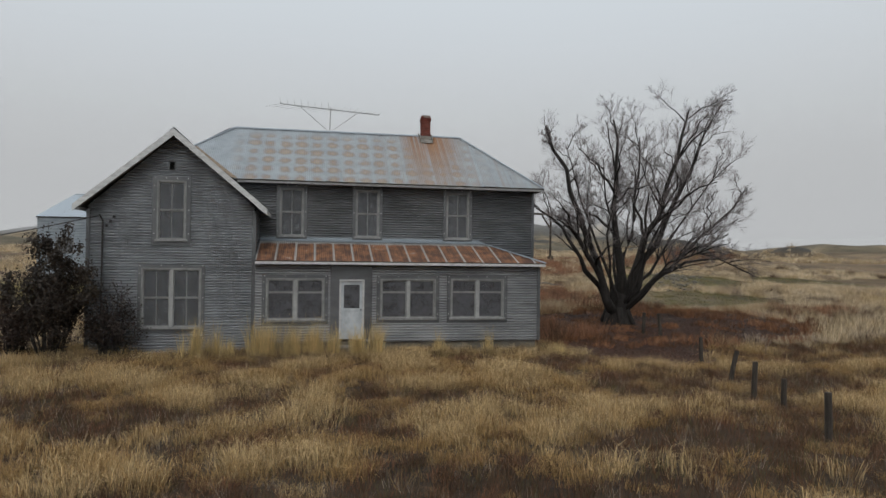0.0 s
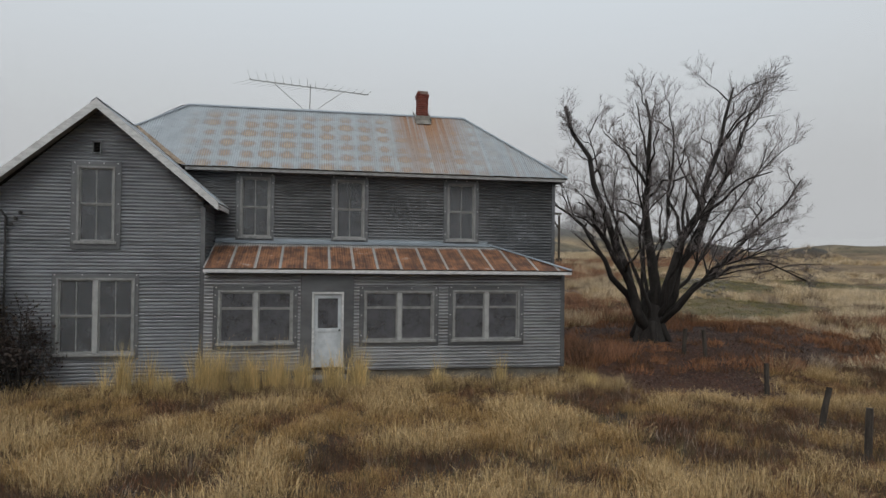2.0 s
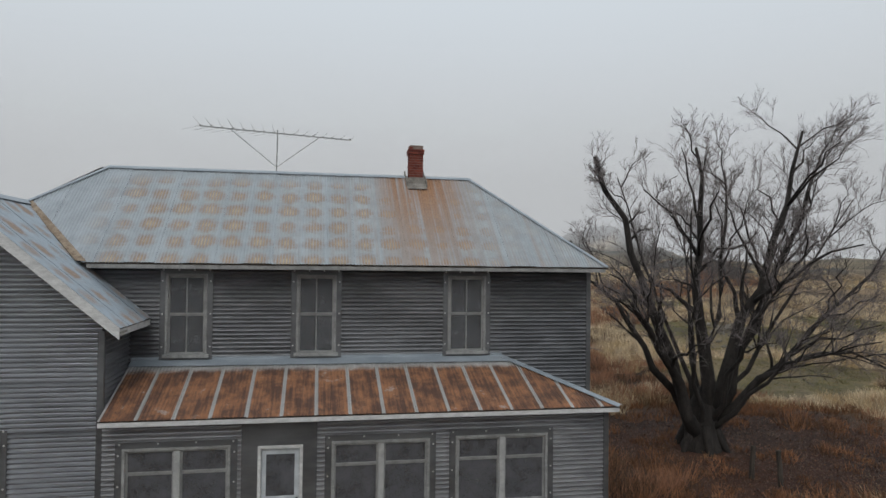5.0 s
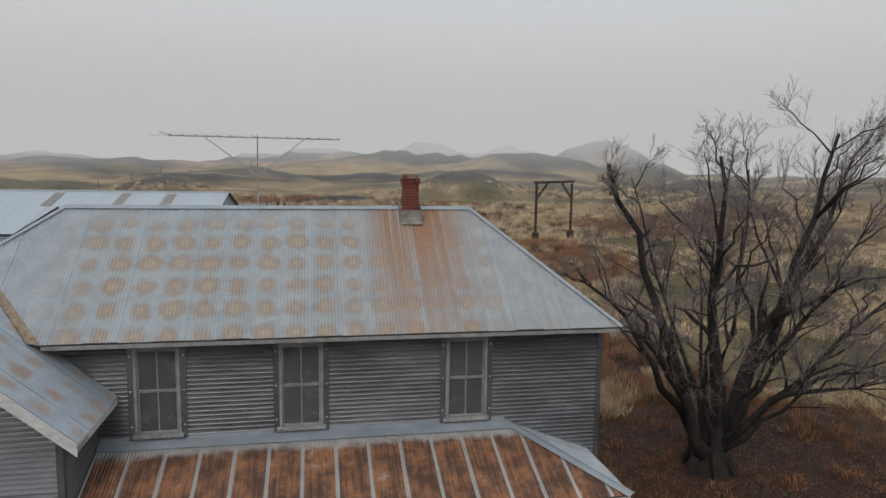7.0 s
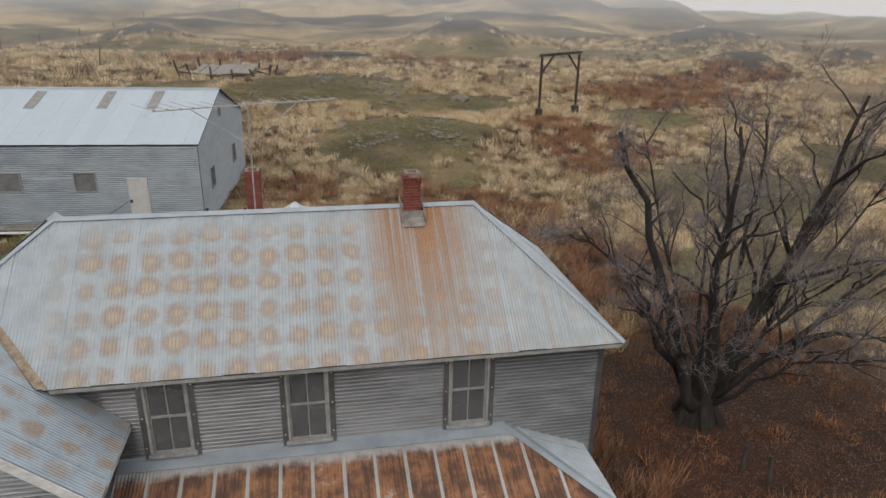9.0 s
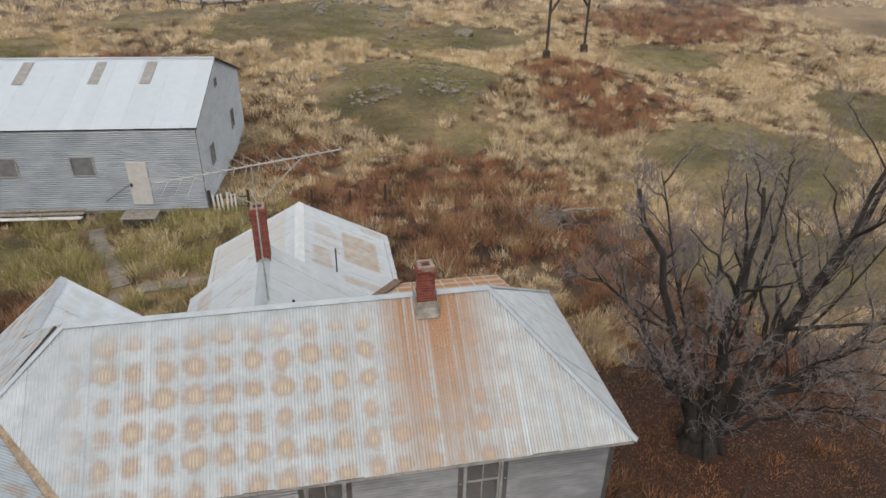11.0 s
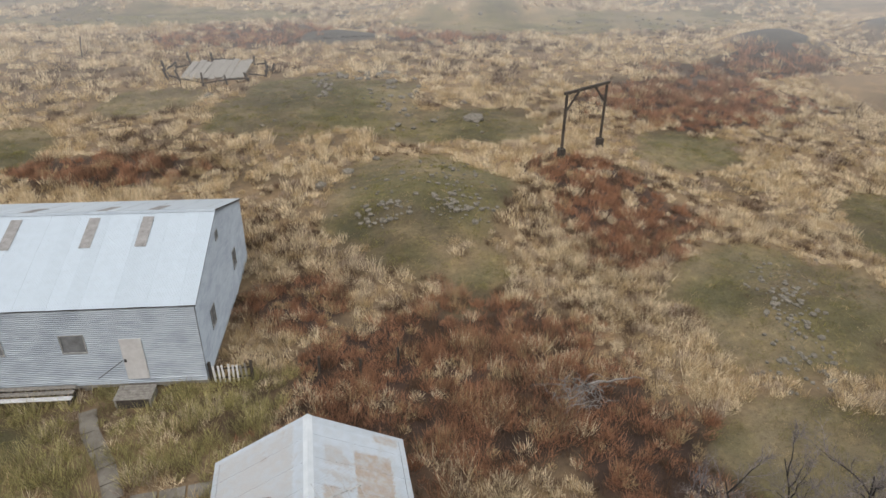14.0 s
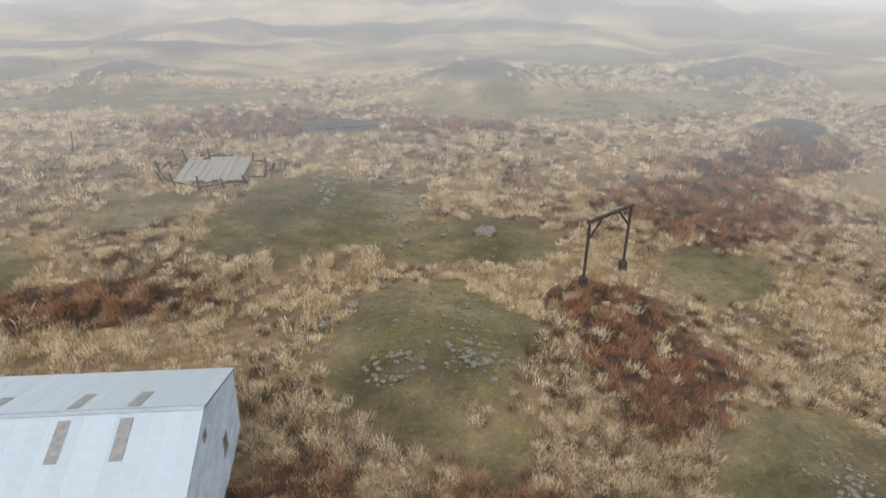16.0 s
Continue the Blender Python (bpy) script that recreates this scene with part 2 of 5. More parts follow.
    if stain:
        amount = k.math("MAXIMUM", amount, k.math("MULTIPLY", k.step(k.noise(0.9, 5, 0.65), 0.60 - 0.14 * stain, 0.74 - 0.1 * stain), stain))
    rust = k.mix(k.step(n_fine, 0.3, 0.7), (0.20, 0.085, 0.035), (0.40, 0.20, 0.09)) if not heavy else k.mix(k.step(k.math("ADD", k.math("MULTIPLY", n_mid, 0.55), k.math("MULTIPLY", k.noise(1.0, 4, 0.65, stretch=(11, 0.9, 1)), 0.45)), 0.40, 0.60), (0.075, 0.028, 0.014), (0.30, 0.125, 0.05))
    if not heavy:
        pale = k.mix(k.step(n_fine, 0.3, 0.7), (0.225, 0.152, 0.098), (0.42, 0.31, 0.185))
        if fade:
            heart = k.math("MULTIPLY", k.step(d, 0.0, 0.6, 0.9, 0.0), k.step(wave, -0.5, 0.6))
            pale = k.mix(heart, k.mix(n_fine, (0.235, 0.135, 0.07), (0.33, 0.215, 0.12)), (0.50, 0.38, 0.23))
        rust = k.mix(k.math("MULTIPLY", k.math("MULTIPLY", band, high), 0.85), pale, rust) if fade else k.mix(wash, rust, pale)
    else:
        dark = k.math("MAXIMUM", k.step(k.noise(2.6, 6, 0.75), 0.54, 0.66), k.math("MULTIPLY", k.step(wave, 0.2, 0.9), k.step(n_jag, 0.45, 0.65)))
        rust = k.mix(k.math("MULTIPLY", dark, 0.72), rust, (0.075, 0.036, 0.02))
    col = k.mix(amount, col, rust)
    k.bump(n_fine, 0.1, 0.004)
    return k.set(Base_Color=col, Roughness=k.math("ADD", 0.42, k.math("MULTIPLY", amount, 0.4)), Metallic=k.math("SUBTRACT", 0.35, k.math("MULTIPLY", amount, 0.33)))


def pane_material(name, dust=0.35, tone=(0.16, 0.165, 0.17)):
    """Dusty glass: partly clear, partly covered by a grey film."""
    k = Mat(name)
    n1, n2 = k.noise(2.5, 5, 0.65), k.noise(60, 2, 0.6)
    clear = k.n.new("ShaderNodeBsdfTransparent")
    clear.inputs["Color"].default_value = (0.75, 0.78, 0.78, 1)
    film = k.node("ShaderNodeBsdfDiffuse", Color=k.mix(n1, tuple(c * 0.6 for c in tone), tuple(c * 1.3 for c in tone)))
    gloss = k.node("ShaderNodeBsdfGlossy", Roughness=0.12)
    gloss.inputs["Color"].default_value = (0.9, 0.93, 0.95, 1)
    fres = k.node("ShaderNodeFresnel", IOR=1.4).outputs["Fac"]
    m1 = k.n.new("ShaderNodeMixShader")
    k.l.new(k.math("ADD", dust, k.math("MULTIPLY", k.math("SUBTRACT", k.math("ADD", n1, n2), 1.0), 0.5), clamp=True), m1.inputs[0])
    k.l.new(clear.outputs[0], m1.inputs[1])
    k.l.new(film.outputs[0], m1.inputs[2])
    m2 = k.n.new("ShaderNodeMixShader")
    k.l.new(k.math("MULTIPLY", fres, 0.8), m2.inputs[0])
    k.l.new(m1.outputs[0], m2.inputs[1])
    k.l.new(gloss.outputs[0], m2.inputs[2])
    k.l.new(m2.outputs[0], k.n["Material Output"].inputs["Surface"])
    return k.m


def tinted(name, attribute="tint", rough=0.85, spread=0.35, sheen=0.0):
    """Plant material: its own colour per blade, varied at two scales."""
    k = Mat(name)
    rnd = k.n.new("ShaderNodeNewGeometry").outputs["Random Per Island"]
    c = k.attr(attribute)
    c = k.mix(k.math("MULTIPLY", rnd, spread), c, (0.06, 0.035, 0.02))
    c = k.mix(k.step(k.noise(1.3, 3, 0.6), 0.55, 0.8, 0.0, 0.3), c, (0.38, 0.30, 0.17))
    return k.set(Base_Color=c, Roughness=rough)


def ground_material():
    k = Mat("ground_soil")
    c = k.attr("soil")
    n1, n2, n3 = k.noise(0.5, 5, 0.6), k.noise(4, 6, 0.65), k.noise(22, 4, 0.7)
    c = k.mix(k.step(n1, 0.35, 0.7), c, (1.25, 1.2, 1.1), "MULTIPLY")
    c = k.mix(k.step(n2, 0.45, 0.75, 0.0, 0.8), c, (0.42, 0.4, 0.4), "MULTIPLY")
    c = k.mix(k.step(k.noise(0.12, 7, 0.68, stretch=(0.5, 1, 1)), 0.44, 0.6, 0.0, 0.85), c, (0.5, 0.5, 0.48), "MULTIPLY")
    c = k.mix(k.step(k.noise(1.4, 5, 0.7), 0.5, 0.72), c, (1.5, 1.45, 1.4), "MULTIPLY")
    c = k.mix(k.step(n3, 0.58, 0.8), c, (1.9, 1.85, 1.7), "MULTIPLY")
    k.bump(k.math("ADD", k.math("MULTIPLY", n2, 0.7), k.math("MULTIPLY", n3, 0.3)), 0.9, 0.12)
    return k.set(Base_Color=c, Roughness=0.95)


def brick_material():
    k = Mat("red_brick")
    c = k.mix(k.random(), (0.12, 0.027, 0.019), (0.23, 0.056, 0.036))
    c = k.mix(k.step(k.noise(9, 5, 0.7), 0.5, 0.8, 0.0, 0.6), c, (0.10, 0.04, 0.03))
    k.bump(k.noise(60, 3, 0.6), 0.4, 0.006)
    return k.set(Base_Color=c, Roughness=0.9)


def glowing_fog_material():
    """Haze by a self-glowing sheet: lets most light through, thin at its ragged foot."""
    k = Mat("fog")
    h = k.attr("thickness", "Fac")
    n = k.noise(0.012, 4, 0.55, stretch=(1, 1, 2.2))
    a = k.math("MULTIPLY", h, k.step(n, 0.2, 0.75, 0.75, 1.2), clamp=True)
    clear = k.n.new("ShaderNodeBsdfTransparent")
    # emission gives the sheet the brightness of sky-lit haze
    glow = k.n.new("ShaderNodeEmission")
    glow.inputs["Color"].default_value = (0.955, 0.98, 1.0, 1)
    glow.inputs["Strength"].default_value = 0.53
    m = k.n.new("ShaderNodeMixShader")
    k.l.new(a, m.inputs[0])
    k.l.new(clear.outputs[0], m.inputs[1])
    k.l.new(glow.outputs[0], m.inputs[2])
    k.l.new(m.outputs[0], k.n["Material Output"].inputs["Surface"])
    return k.m


# rusted sheets on the rear roofs: x0, x1, y0, y1, share
PATCHES = ((3.3, 5.0, 41.7, 44.6, 0.75), (2.0, 2.9, 40.6, 42.4, 0.6), (2.1, 3.0, 43.3, 44.6, 0.4), (3.2, 5.3, 39.9, 40.7, 0.6), (4.2, 5.4, 45.2, 45.9, 0.6),
           (-2.5, 1.0, 40.4, 45.9, 0.34), (-2.2, -1.5, 35.0, 38.8, 0.55), (-1.0, -0.6, 34.3, 36.5, 0.5))
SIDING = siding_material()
# upper front: dark patina, with the eaves' shade put into the colour too
SIDING_OLD_SHADED = siding_material("tarnished_shaded_siding", (0.16, 0.163, 0.17), (0.275, 0.28, 0.29), 0.5)
# porch: less weathered, and lightened for light bounced off the pale grass
SIDING_PORCH_LIT = siding_material("bounce_lit_porch_siding", (0.27, 0.272, 0.28), (0.42, 0.422, 0.43), 0.44)
FLAT_METAL = siding_material("flat_galvanised_sheet", (0.115, 0.118, 0.123), (0.185, 0.189, 0.195), 0.5)
BARN_SIDING = siding_material("bright_galvanised_siding", (0.26, 0.295, 0.33), (0.37, 0.41, 0.445), 0.48)
ROOF_MAIN = roof_sheet_material("spotted_roof_sheet", 0.86, fade=(-3.7, 7.6), zinc=(0.355, 0.39, 0.415), row=0.70, reach=0.47)
ROOF_PLAIN = roof_sheet_material("weathered_roof_sheet", 0.12, stain=0.25, zinc=(0.50, 0.555, 0.60))
ROOF_WING = roof_sheet_material("faded_roof_sheet", 0.75, row=0.75, stain=0.3, zinc=(0.37, 0.425, 0.475), reach=0.36)
ROOF_PORCH = roof_sheet_material("rusted_porch_sheet", 0.0, heavy=0.95, zinc=(0.48, 0.475, 0.46))
ROOF_SHED = roof_sheet_material("rusted_shed_sheet", 0.0, row=0.78, wash=0.0, zinc=(0.42, 0.40, 0.375), grid=0.95)
ROOF_REAR = roof_sheet_material("rust_washed_sheet", 0.1, stain=0.42, mottle=0.05, zinc=(0.44, 0.485, 0.525), wash=0.9, patches=PATCHES)
ROOF_BARN = roof_sheet_material("pale_barn_sheet", 0.02, mottle=0.03, zinc=(0.46, 0.52, 0.57))
PALE_CAP = plain("pale_flashing", (0.50, 0.54, 0.56), (0.62, 0.65, 0.67), 1.5, 0.45, 0.3, 0.1)
CAP = plain("ridge_flashing", (0.27, 0.31, 0.345), (0.37, 0.41, 0.445), 1.5, 0.5, 0.3, 0.1)
WHITE = plain("weathered_white_paint", (0.46, 0.46, 0.455), (0.70, 0.70, 0.69), 4, 0.75, 0, 0.3, (1, 1, 3))
FRAME_GREY = plain("weathered_grey_paint", (0.20, 0.20, 0.195), (0.34, 0.34, 0.33), 5, 0.8, 0, 0.3)
MULLION = plain("greyed_white_paint", (0.30, 0.30, 0.295), (0.44, 0.44, 0.43), 5, 0.8, 0, 0.3)
DOOR_PAINT = plain("peeling_door_paint", (0.40, 0.43, 0.45), (0.60, 0.63, 0.65), 3, 0.7, 0, 0.3)
BARN_DOOR = plain("pale_barn_door_paint", (0.42, 0.41, 0.40), (0.52, 0.51, 0.50), 3, 0.75, 0, 0.2)
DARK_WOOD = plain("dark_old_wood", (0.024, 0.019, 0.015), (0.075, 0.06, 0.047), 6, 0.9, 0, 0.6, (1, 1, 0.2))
GREY_WOOD = plain("silvered_wood", (0.16, 0.145, 0.125), (0.30, 0.28, 0.25), 6, 0.9, 0, 0.6)
PATHSTONE = plain("dirty_path_concrete", (0.11, 0.095, 0.075), (0.21, 0.19, 0.16), 2.0, 0.95, 0, 0.6)
CONCRETE = plain("old_concrete", (0.15, 0.14, 0.13), (0.27, 0.26, 0.24), 2.5, 0.92, 0, 0.5)
# near-black colour that stands in for the shade of unlit rooms
ROOM_SHADE = plain("painted_room_shade", (0.03, 0.03, 0.032), (0.06, 0.058, 0.056), 1.0, 0.9, 0, 0.1)
PANE = pane_material("dusty_glass", 0.5, (0.19, 0.195, 0.205))
PANE_SCREEN = pane_material("screened_glass", 0.75, (0.13, 0.13, 0.14))
PANE_BARN = pane_material("frosted_barn_glass", 0.85, (0.2, 0.205, 0.21))
SKYLIGHT = plain("corrugated_fibreglass", (0.20, 0.19, 0.18), (0.32, 0.31, 0.30), 3, 0.6, 0, 0.2)
BRICK = brick_material()
MORTAR = plain("mortar", (0.17, 0.12, 0.10), (0.26, 0.20, 0.17), 8, 0.95, 0, 0.4)
ALU = plain("dull_aluminium", (0.30, 0.30, 0.29), (0.50, 0.50, 0.48), 8, 0.5, 0.6, 0.1)
STEEL = plain("dark_steel", (0.04, 0.04, 0.042), (0.09, 0.085, 0.08), 8, 0.6, 0.6, 0.2)
NAIL = plain("lead_nail_head", (0.55, 0.55, 0.54), (0.7, 0.7, 0.69), 8, 0.5, 0.2, 0.0)
BARK = plain("dark_furrowed_bark", (0.009, 0.0075, 0.0065), (0.036, 0.03, 0.026), 5, 0.95, 0, 1.0, (1, 1, 0.25))
TWIG = plain("grey_brown_twig", (0.058, 0.049, 0.047), (0.25, 0.215, 0.21), 5, 0.9, 0, 0.3)
DEAD_WOOD = plain("bleached_dead_wood", (0.12, 0.105, 0.098), (0.27, 0.245, 0.225), 5, 0.9, 0, 0.4)
LEAF = tinted("dark_shrub_leaf", rough=0.6, spread=0.6)
GRASS = tinted("dry_grass")
SOIL = ground_material()
STONE = plain("lichened_basalt", (0.085, 0.076, 0.06), (0.23, 0.205, 0.165), 5, 0.95, 0, 0.6)

# ---- ground ----
def lattice(ix, iy, seed):
    h = (ix.astype(np.int64) * 374761393 + iy.astype(np.int64) * 668265263 + seed * 974634777) & 0x7FFFFFFF
    h = ((h ^ (h >> 13)) * 1274126177) & 0x7FFFFFFF
    return ((h ^ (h >> 16)) & 0xFFFF) / 65535.0


def value_noise(x, y, scale, seed=0):
    """Smooth noise from 0 to 1; scale is the size of its lumps in metres."""
    x, y = np.asarray(x, float) / scale, np.asarray(y, float) / scale
    ix, iy = np.floor(x), np.floor(y)
    fx, fy = x - ix, y - iy
    fx, fy = fx * fx * (3 - 2 * fx), fy * fy * (3 - 2 * fy)
    a, b = lattice(ix, iy, seed), lattice(ix + 1, iy, seed)
    c, d = lattice(ix, iy + 1, seed), lattice(ix + 1, iy + 1, seed)
    return (a * (1 - fx) + b * fx) * (1 - fy) + (c * (1 - fx) + d * fx) * fy


def fractal(x, y, scale, seed=0, octaves=3):
    total, amp, norm = 0.0, 1.0, 0.0
    for o in range(octaves):
        total = total + amp * value_noise(x, y, scale / 2 ** o, seed + o)
        norm += amp
        amp *= 0.5
    return total / norm


def ease(x, lo, hi):
    t = np.clip((np.asarray(x, float) - lo) / (hi - lo), 0, 1)
    return t * t * (3 - 2 * t)


# mounds and rocky hills: x, y, radius in x, radius in y, height
MOUNDS = [(11.5, 72, 8, 8, 2.0), (26, 73, 7, 8, 0.9), (31, 54, 10, 9, 1.1), (2, 98, 15, 12, 1.0)]
HILLS = [(33, 150, 13, 7, 5.0), (86, 152, 20, 8, 3.2), (70, 114, 10, 6, 2.4), (97, 122, 7, 5, 2.8), (14, 312, 34, 14, 9), (-6, 300, 24, 11, 7), (51, 305, 20, 10, 9),
         (96, 318, 30, 12, 10), (80, 298, 18, 9, 7), (106, 262, 24, 11, 10), (126, 250, 16, 9, 7), (-34, 268, 30, 11, 4), (-90, 280, 40, 14, 5),
         (10, 212, 40, 7, 2.6), (42, 236, 26, 7, 3.5), (-22, 188, 26, 6, 2.0), (62, 204, 22, 6, 2.5),
         (30, 245, 30, 14, 7), (76, 226, 24, 12, 7), (-10, 252, 30, 14, 6), (112, 222, 20, 12, 6), (-62, 240, 30, 14, 6), (8, 126, 9, 6, 1.6), (-30, 165, 12, 7, 3)]


def mound(x, y, m):
    return m[4] * np.exp(-(((x - m[0]) / m[2]) ** 2 + ((y - m[1]) / m[3]) ** 2) * 1.2)


def height(x, y):
    x, y = np.asarray(x, float), np.asarray(y, float)
    z = -0.45 + 0.15 * ease(y, 16, 25) + 0.45 * ease(y, 27, 36) + 0.05 * np.clip(y - 38, 0, 72) + 0.03 * np.clip(y - 110, 0, 120)
    z = z + 0.12 * ease(x, 10, 16) * ease(y, 22, 30) * (1 - ease(y, 34, 46))
    z = z - 0.4 * ease(x, 8.5, 14.5) * (1 - ease(y, 24, 31)) * (1 - 0.6 * ease(x, 19, 30))
    away = ease(np.hypot((x - 1) / 1.4, y - 34), 14, 30)
    z = z + away * (fractal(x, y, 9, 3) - 0.5) * 0.7 + (fractal(x, y, 2.2, 8) - 0.5) * 0.16
    z = z + ease(y, 110, 170) * (fractal(x, y, 45, 11) - 0.45) * 7.0
    z = z + ease(y, 130, 210) * (fractal(x, y, 30, 13) - 0.5) * 8.0
    for m in MOUNDS:
        z = z + mound(x, y, m)
    for m in HILLS:
        z = z + mound(x, y, m) * (0.45 + 1.1 * fractal(x, y, 13, 17, 4))
    return z


# what grows where: x, y, radius in x, radius in y
GREEN = [(11, 71, 7.4, 11.5), (30.5, 54, 8.5, 8.5), (3, 97, 12, 10), (17, 89, 10, 5), (37, 79, 6, 4.5), (-15, 50.5, 4.5, 2.6), (26, 43.5, 6.5, 4.5),
         (-27, 88, 6, 7), (50, 62, 7, 6), (-14, 100, 6, 5), (52, 137, 40, 9), (-26, 150, 28, 9)]
RUST = [(25.2, 69.5, 5.6, 9.5), (10, 52, 11, 8), (1, 60, 3.5, 4), (-14, 82, 8, 4), (-12, 44.5, 4, 2.6), (-4, 130, 17, 9), (20, 128, 16, 5), (62, 106, 14, 6), (46, 93, 13, 9), (15, 31, 5.5, 7.5), (18, 43, 6, 5), (30, 36, 3, 2)]
LITTER = [(18, 33, 8.5, 6.5), (14, 27, 4.5, 4.0)]


def blotch(x, y, spots, seed):
    w = np.zeros(np.shape(x))
    wob = (fractal(x, y, 6, seed, 5) - 0.5) * 1.15
    for cx, cy, rx, ry in spots:
        d = np.hypot((x - cx) / rx, (y - cy) / ry) + wob
        w = np.maximum(w, 1 - ease(d, 0.7, 1.15))
    return w


def zones(x, y):
    """Shares of green turf, rusty weeds, leaf litter and bare rock."""
    rock = np.zeros(np.shape(x))
    for m in HILLS:
        rock = np.maximum(rock, ease(mound(x, y, m) / m[4] + 0.5 * (fractal(x, y, 8, 19) - 0.5), 0.3, 0.7))
    return blotch(x, y, GREEN, 31), blotch(x, y, RUST, 41), blotch(x, y, LITTER, 51), rock


def spaced(lo, a, b, hi, fine, grow=1.06):
    mid = np.arange(a, b + 1e-6, fine)
    left, right = [], []
    p, s = a, fine
    while p > lo:
        s *= grow
        p -= s
        left.append(p)
    p, s = b, fine
    while p < hi:
        s *= grow
        p += s
        right.append(p)
    return np.concatenate([left[::-1], mid, right])


gx, gy = spaced(-2500, -32, 62, 2500, 0.75), np.concatenate([spaced(-1500, 2, 124.6, 125, 0.55, 1.13)[:-1], spaced(125, 125.2, 345, 2600, 1.5, 1.13)])
GX, GY = np.meshgrid(gx, gy)
GZ = height(GX, GY)
far = ease(np.hypot(GX, GY - 60), 420, 900)
GZ = GZ * (1 - far) + 6 * far
nx, ny = len(gx), len(gy)
quad = np.arange(nx * ny).reshape(ny, nx)
faces = np.stack([quad[:-1, :-1], quad[:-1, 1:], quad[1:, 1:], quad[1:, :-1]], -1).reshape(-1, 4)


def fast_mesh(name, co, idx, sides, material, colour=None, layer="tint", smooth=False):
    me = bpy.data.meshes.new(name)
    me.vertices.add(len(co))
    me.vertices.foreach_set("co", np.ascontiguousarray(co, dtype=np.float32).ravel())
    n = len(idx)
    me.loops.add(n * sides)
    me.loops.foreach_set("vertex_index", np.ascontiguousarray(idx, dtype=np.int32).ravel())
    me.polygons.add(n)
    me.polygons.foreach_set("loop_start", np.arange(0, n * sides, sides, dtype=np.int32))
    if smooth:
        me.polygons.foreach_set("use_smooth", np.ones(n, dtype=bool))
    if colour is not None:
        at = me.attributes.new(layer, "FLOAT_COLOR", "POINT")
        c4 = np.ones((len(co), 4), dtype=np.float32)
        c4[:, :3] = colour
        at.data.foreach_set("color", c4.ravel())
    me.update(calc_edges=True)
    me.materials.append(material)
    return me


green, rusty, litter, rock = zones(GX, GY)
soil = np.empty((ny, nx, 3))
soil[:] = (0.18, 0.125, 0.072)
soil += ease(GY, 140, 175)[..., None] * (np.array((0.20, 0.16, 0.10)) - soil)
stripe = fractal(GX * 0.4, GY, 16, 97, 4)
soil += (ease(GY, 120, 160) * ease(stripe, 0.42, 0.58))[..., None] * (np.array((0.10, 0.085, 0.055)) - soil)
soil += (ease(GY, 120, 160) * ease(stripe, 0.46, 0.36))[..., None] * (np.array((0.29, 0.22, 0.13)) - soil)
moss = fractal(GX, GY, 4.0, 95, 4)[..., None]
moss = np.array((0.105, 0.092, 0.04)) + (np.array((0.165, 0.13, 0.075)) - np.array((0.105, 0.092, 0.04))) * ease(moss, 0.3, 0.7)
soil += (1 - ease(GY, 24, 30))[..., None] * (np.array((0.045, 0.029, 0.017)) - soil)
for share, c in ((rusty, (0.05, 0.028, 0.018)), (litter, (0.05, 0.02, 0.011)), (green, moss), (rock, (0.05, 0.047, 0.04))):
    soil = soil * (1 - share[..., None]) + np.array(c) * share[..., None]
soil *= (0.75 + 0.5 * fractal(GX, GY, 6, 71))[..., None]
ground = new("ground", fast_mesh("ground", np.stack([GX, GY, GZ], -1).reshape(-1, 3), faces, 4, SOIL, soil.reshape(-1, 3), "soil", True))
tagged(ground, "dry rolling rangeland soil with mossy green mounds", "ground", kind="structure")


def ground_z(x, y):
    return float(height(np.array([x]), np.array([y]))[0])


# ---- added glowing shells in place of fog round the place ----
FOG_GLOW = glowing_fog_material()


def glowing_fog_shell(radius, cx, cy, thick, low, high, top):
    """A glowing curtain in place of fog that thickens from z = low to z = high."""
    rows = [low + (high - low) * f for f in (-0.1, 0.1, 0.25, 0.4, 0.55, 0.7, 0.85, 1.0)] + [high + (top - high) * i / 12 for i in range(1, 13)]
    a = np.linspace(0, 2 * math.pi, 97)[:-1]
    co, dens = [], []
    for r in rows:
        wob = radius * (1 + 0.04 * np.sin(3 * a + radius) + 0.02 * np.sin(7 * a))
        co.append(np.stack([cx + wob * np.cos(a), cy + wob * np.sin(a), 0 * a + r], -1))
        dens.append(np.full(96, thick * float(ease(r, low, high) * (1 - ease(r, high, top)))))
    i = np.arange(96)
    idx = [np.stack([k * 96 + i, k * 96 + (i + 1) % 96, (k + 1) * 96 + (i + 1) % 96, (k + 1) * 96 + i], -1) for k in range(len(rows) - 1)]
    me = fast_mesh("glowing_fog_shell", np.concatenate(co), np.concatenate(idx), 4, FOG_GLOW, smooth=True)
    at = me.attributes.new("thickness", "FLOAT", "POINT")
    at.data.foreach_set("value", np.concatenate(dens).astype(np.float32))
    return tagged(new("backdrop_glowing_fog_shell", me), "added glowing see-through shell that stands in for pale grey fog over distant hills", "fog", kind="structure")


# nested glowing shells add up to haze that grows with distance
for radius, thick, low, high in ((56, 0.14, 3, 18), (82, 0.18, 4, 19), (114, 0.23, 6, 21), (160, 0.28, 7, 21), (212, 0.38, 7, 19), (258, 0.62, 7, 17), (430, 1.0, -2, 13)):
    glowing_fog_shell(radius, 3, 32, thick, low, high, 38 + radius * 0.1)

# ---- corrugated cladding ----
def cut(spans, a, b):
    out = []
    for s, e in spans:
        if b <= s or a >= e:
            out.append((s, e))
        else:
            if a > s:
                out.append((s, a))
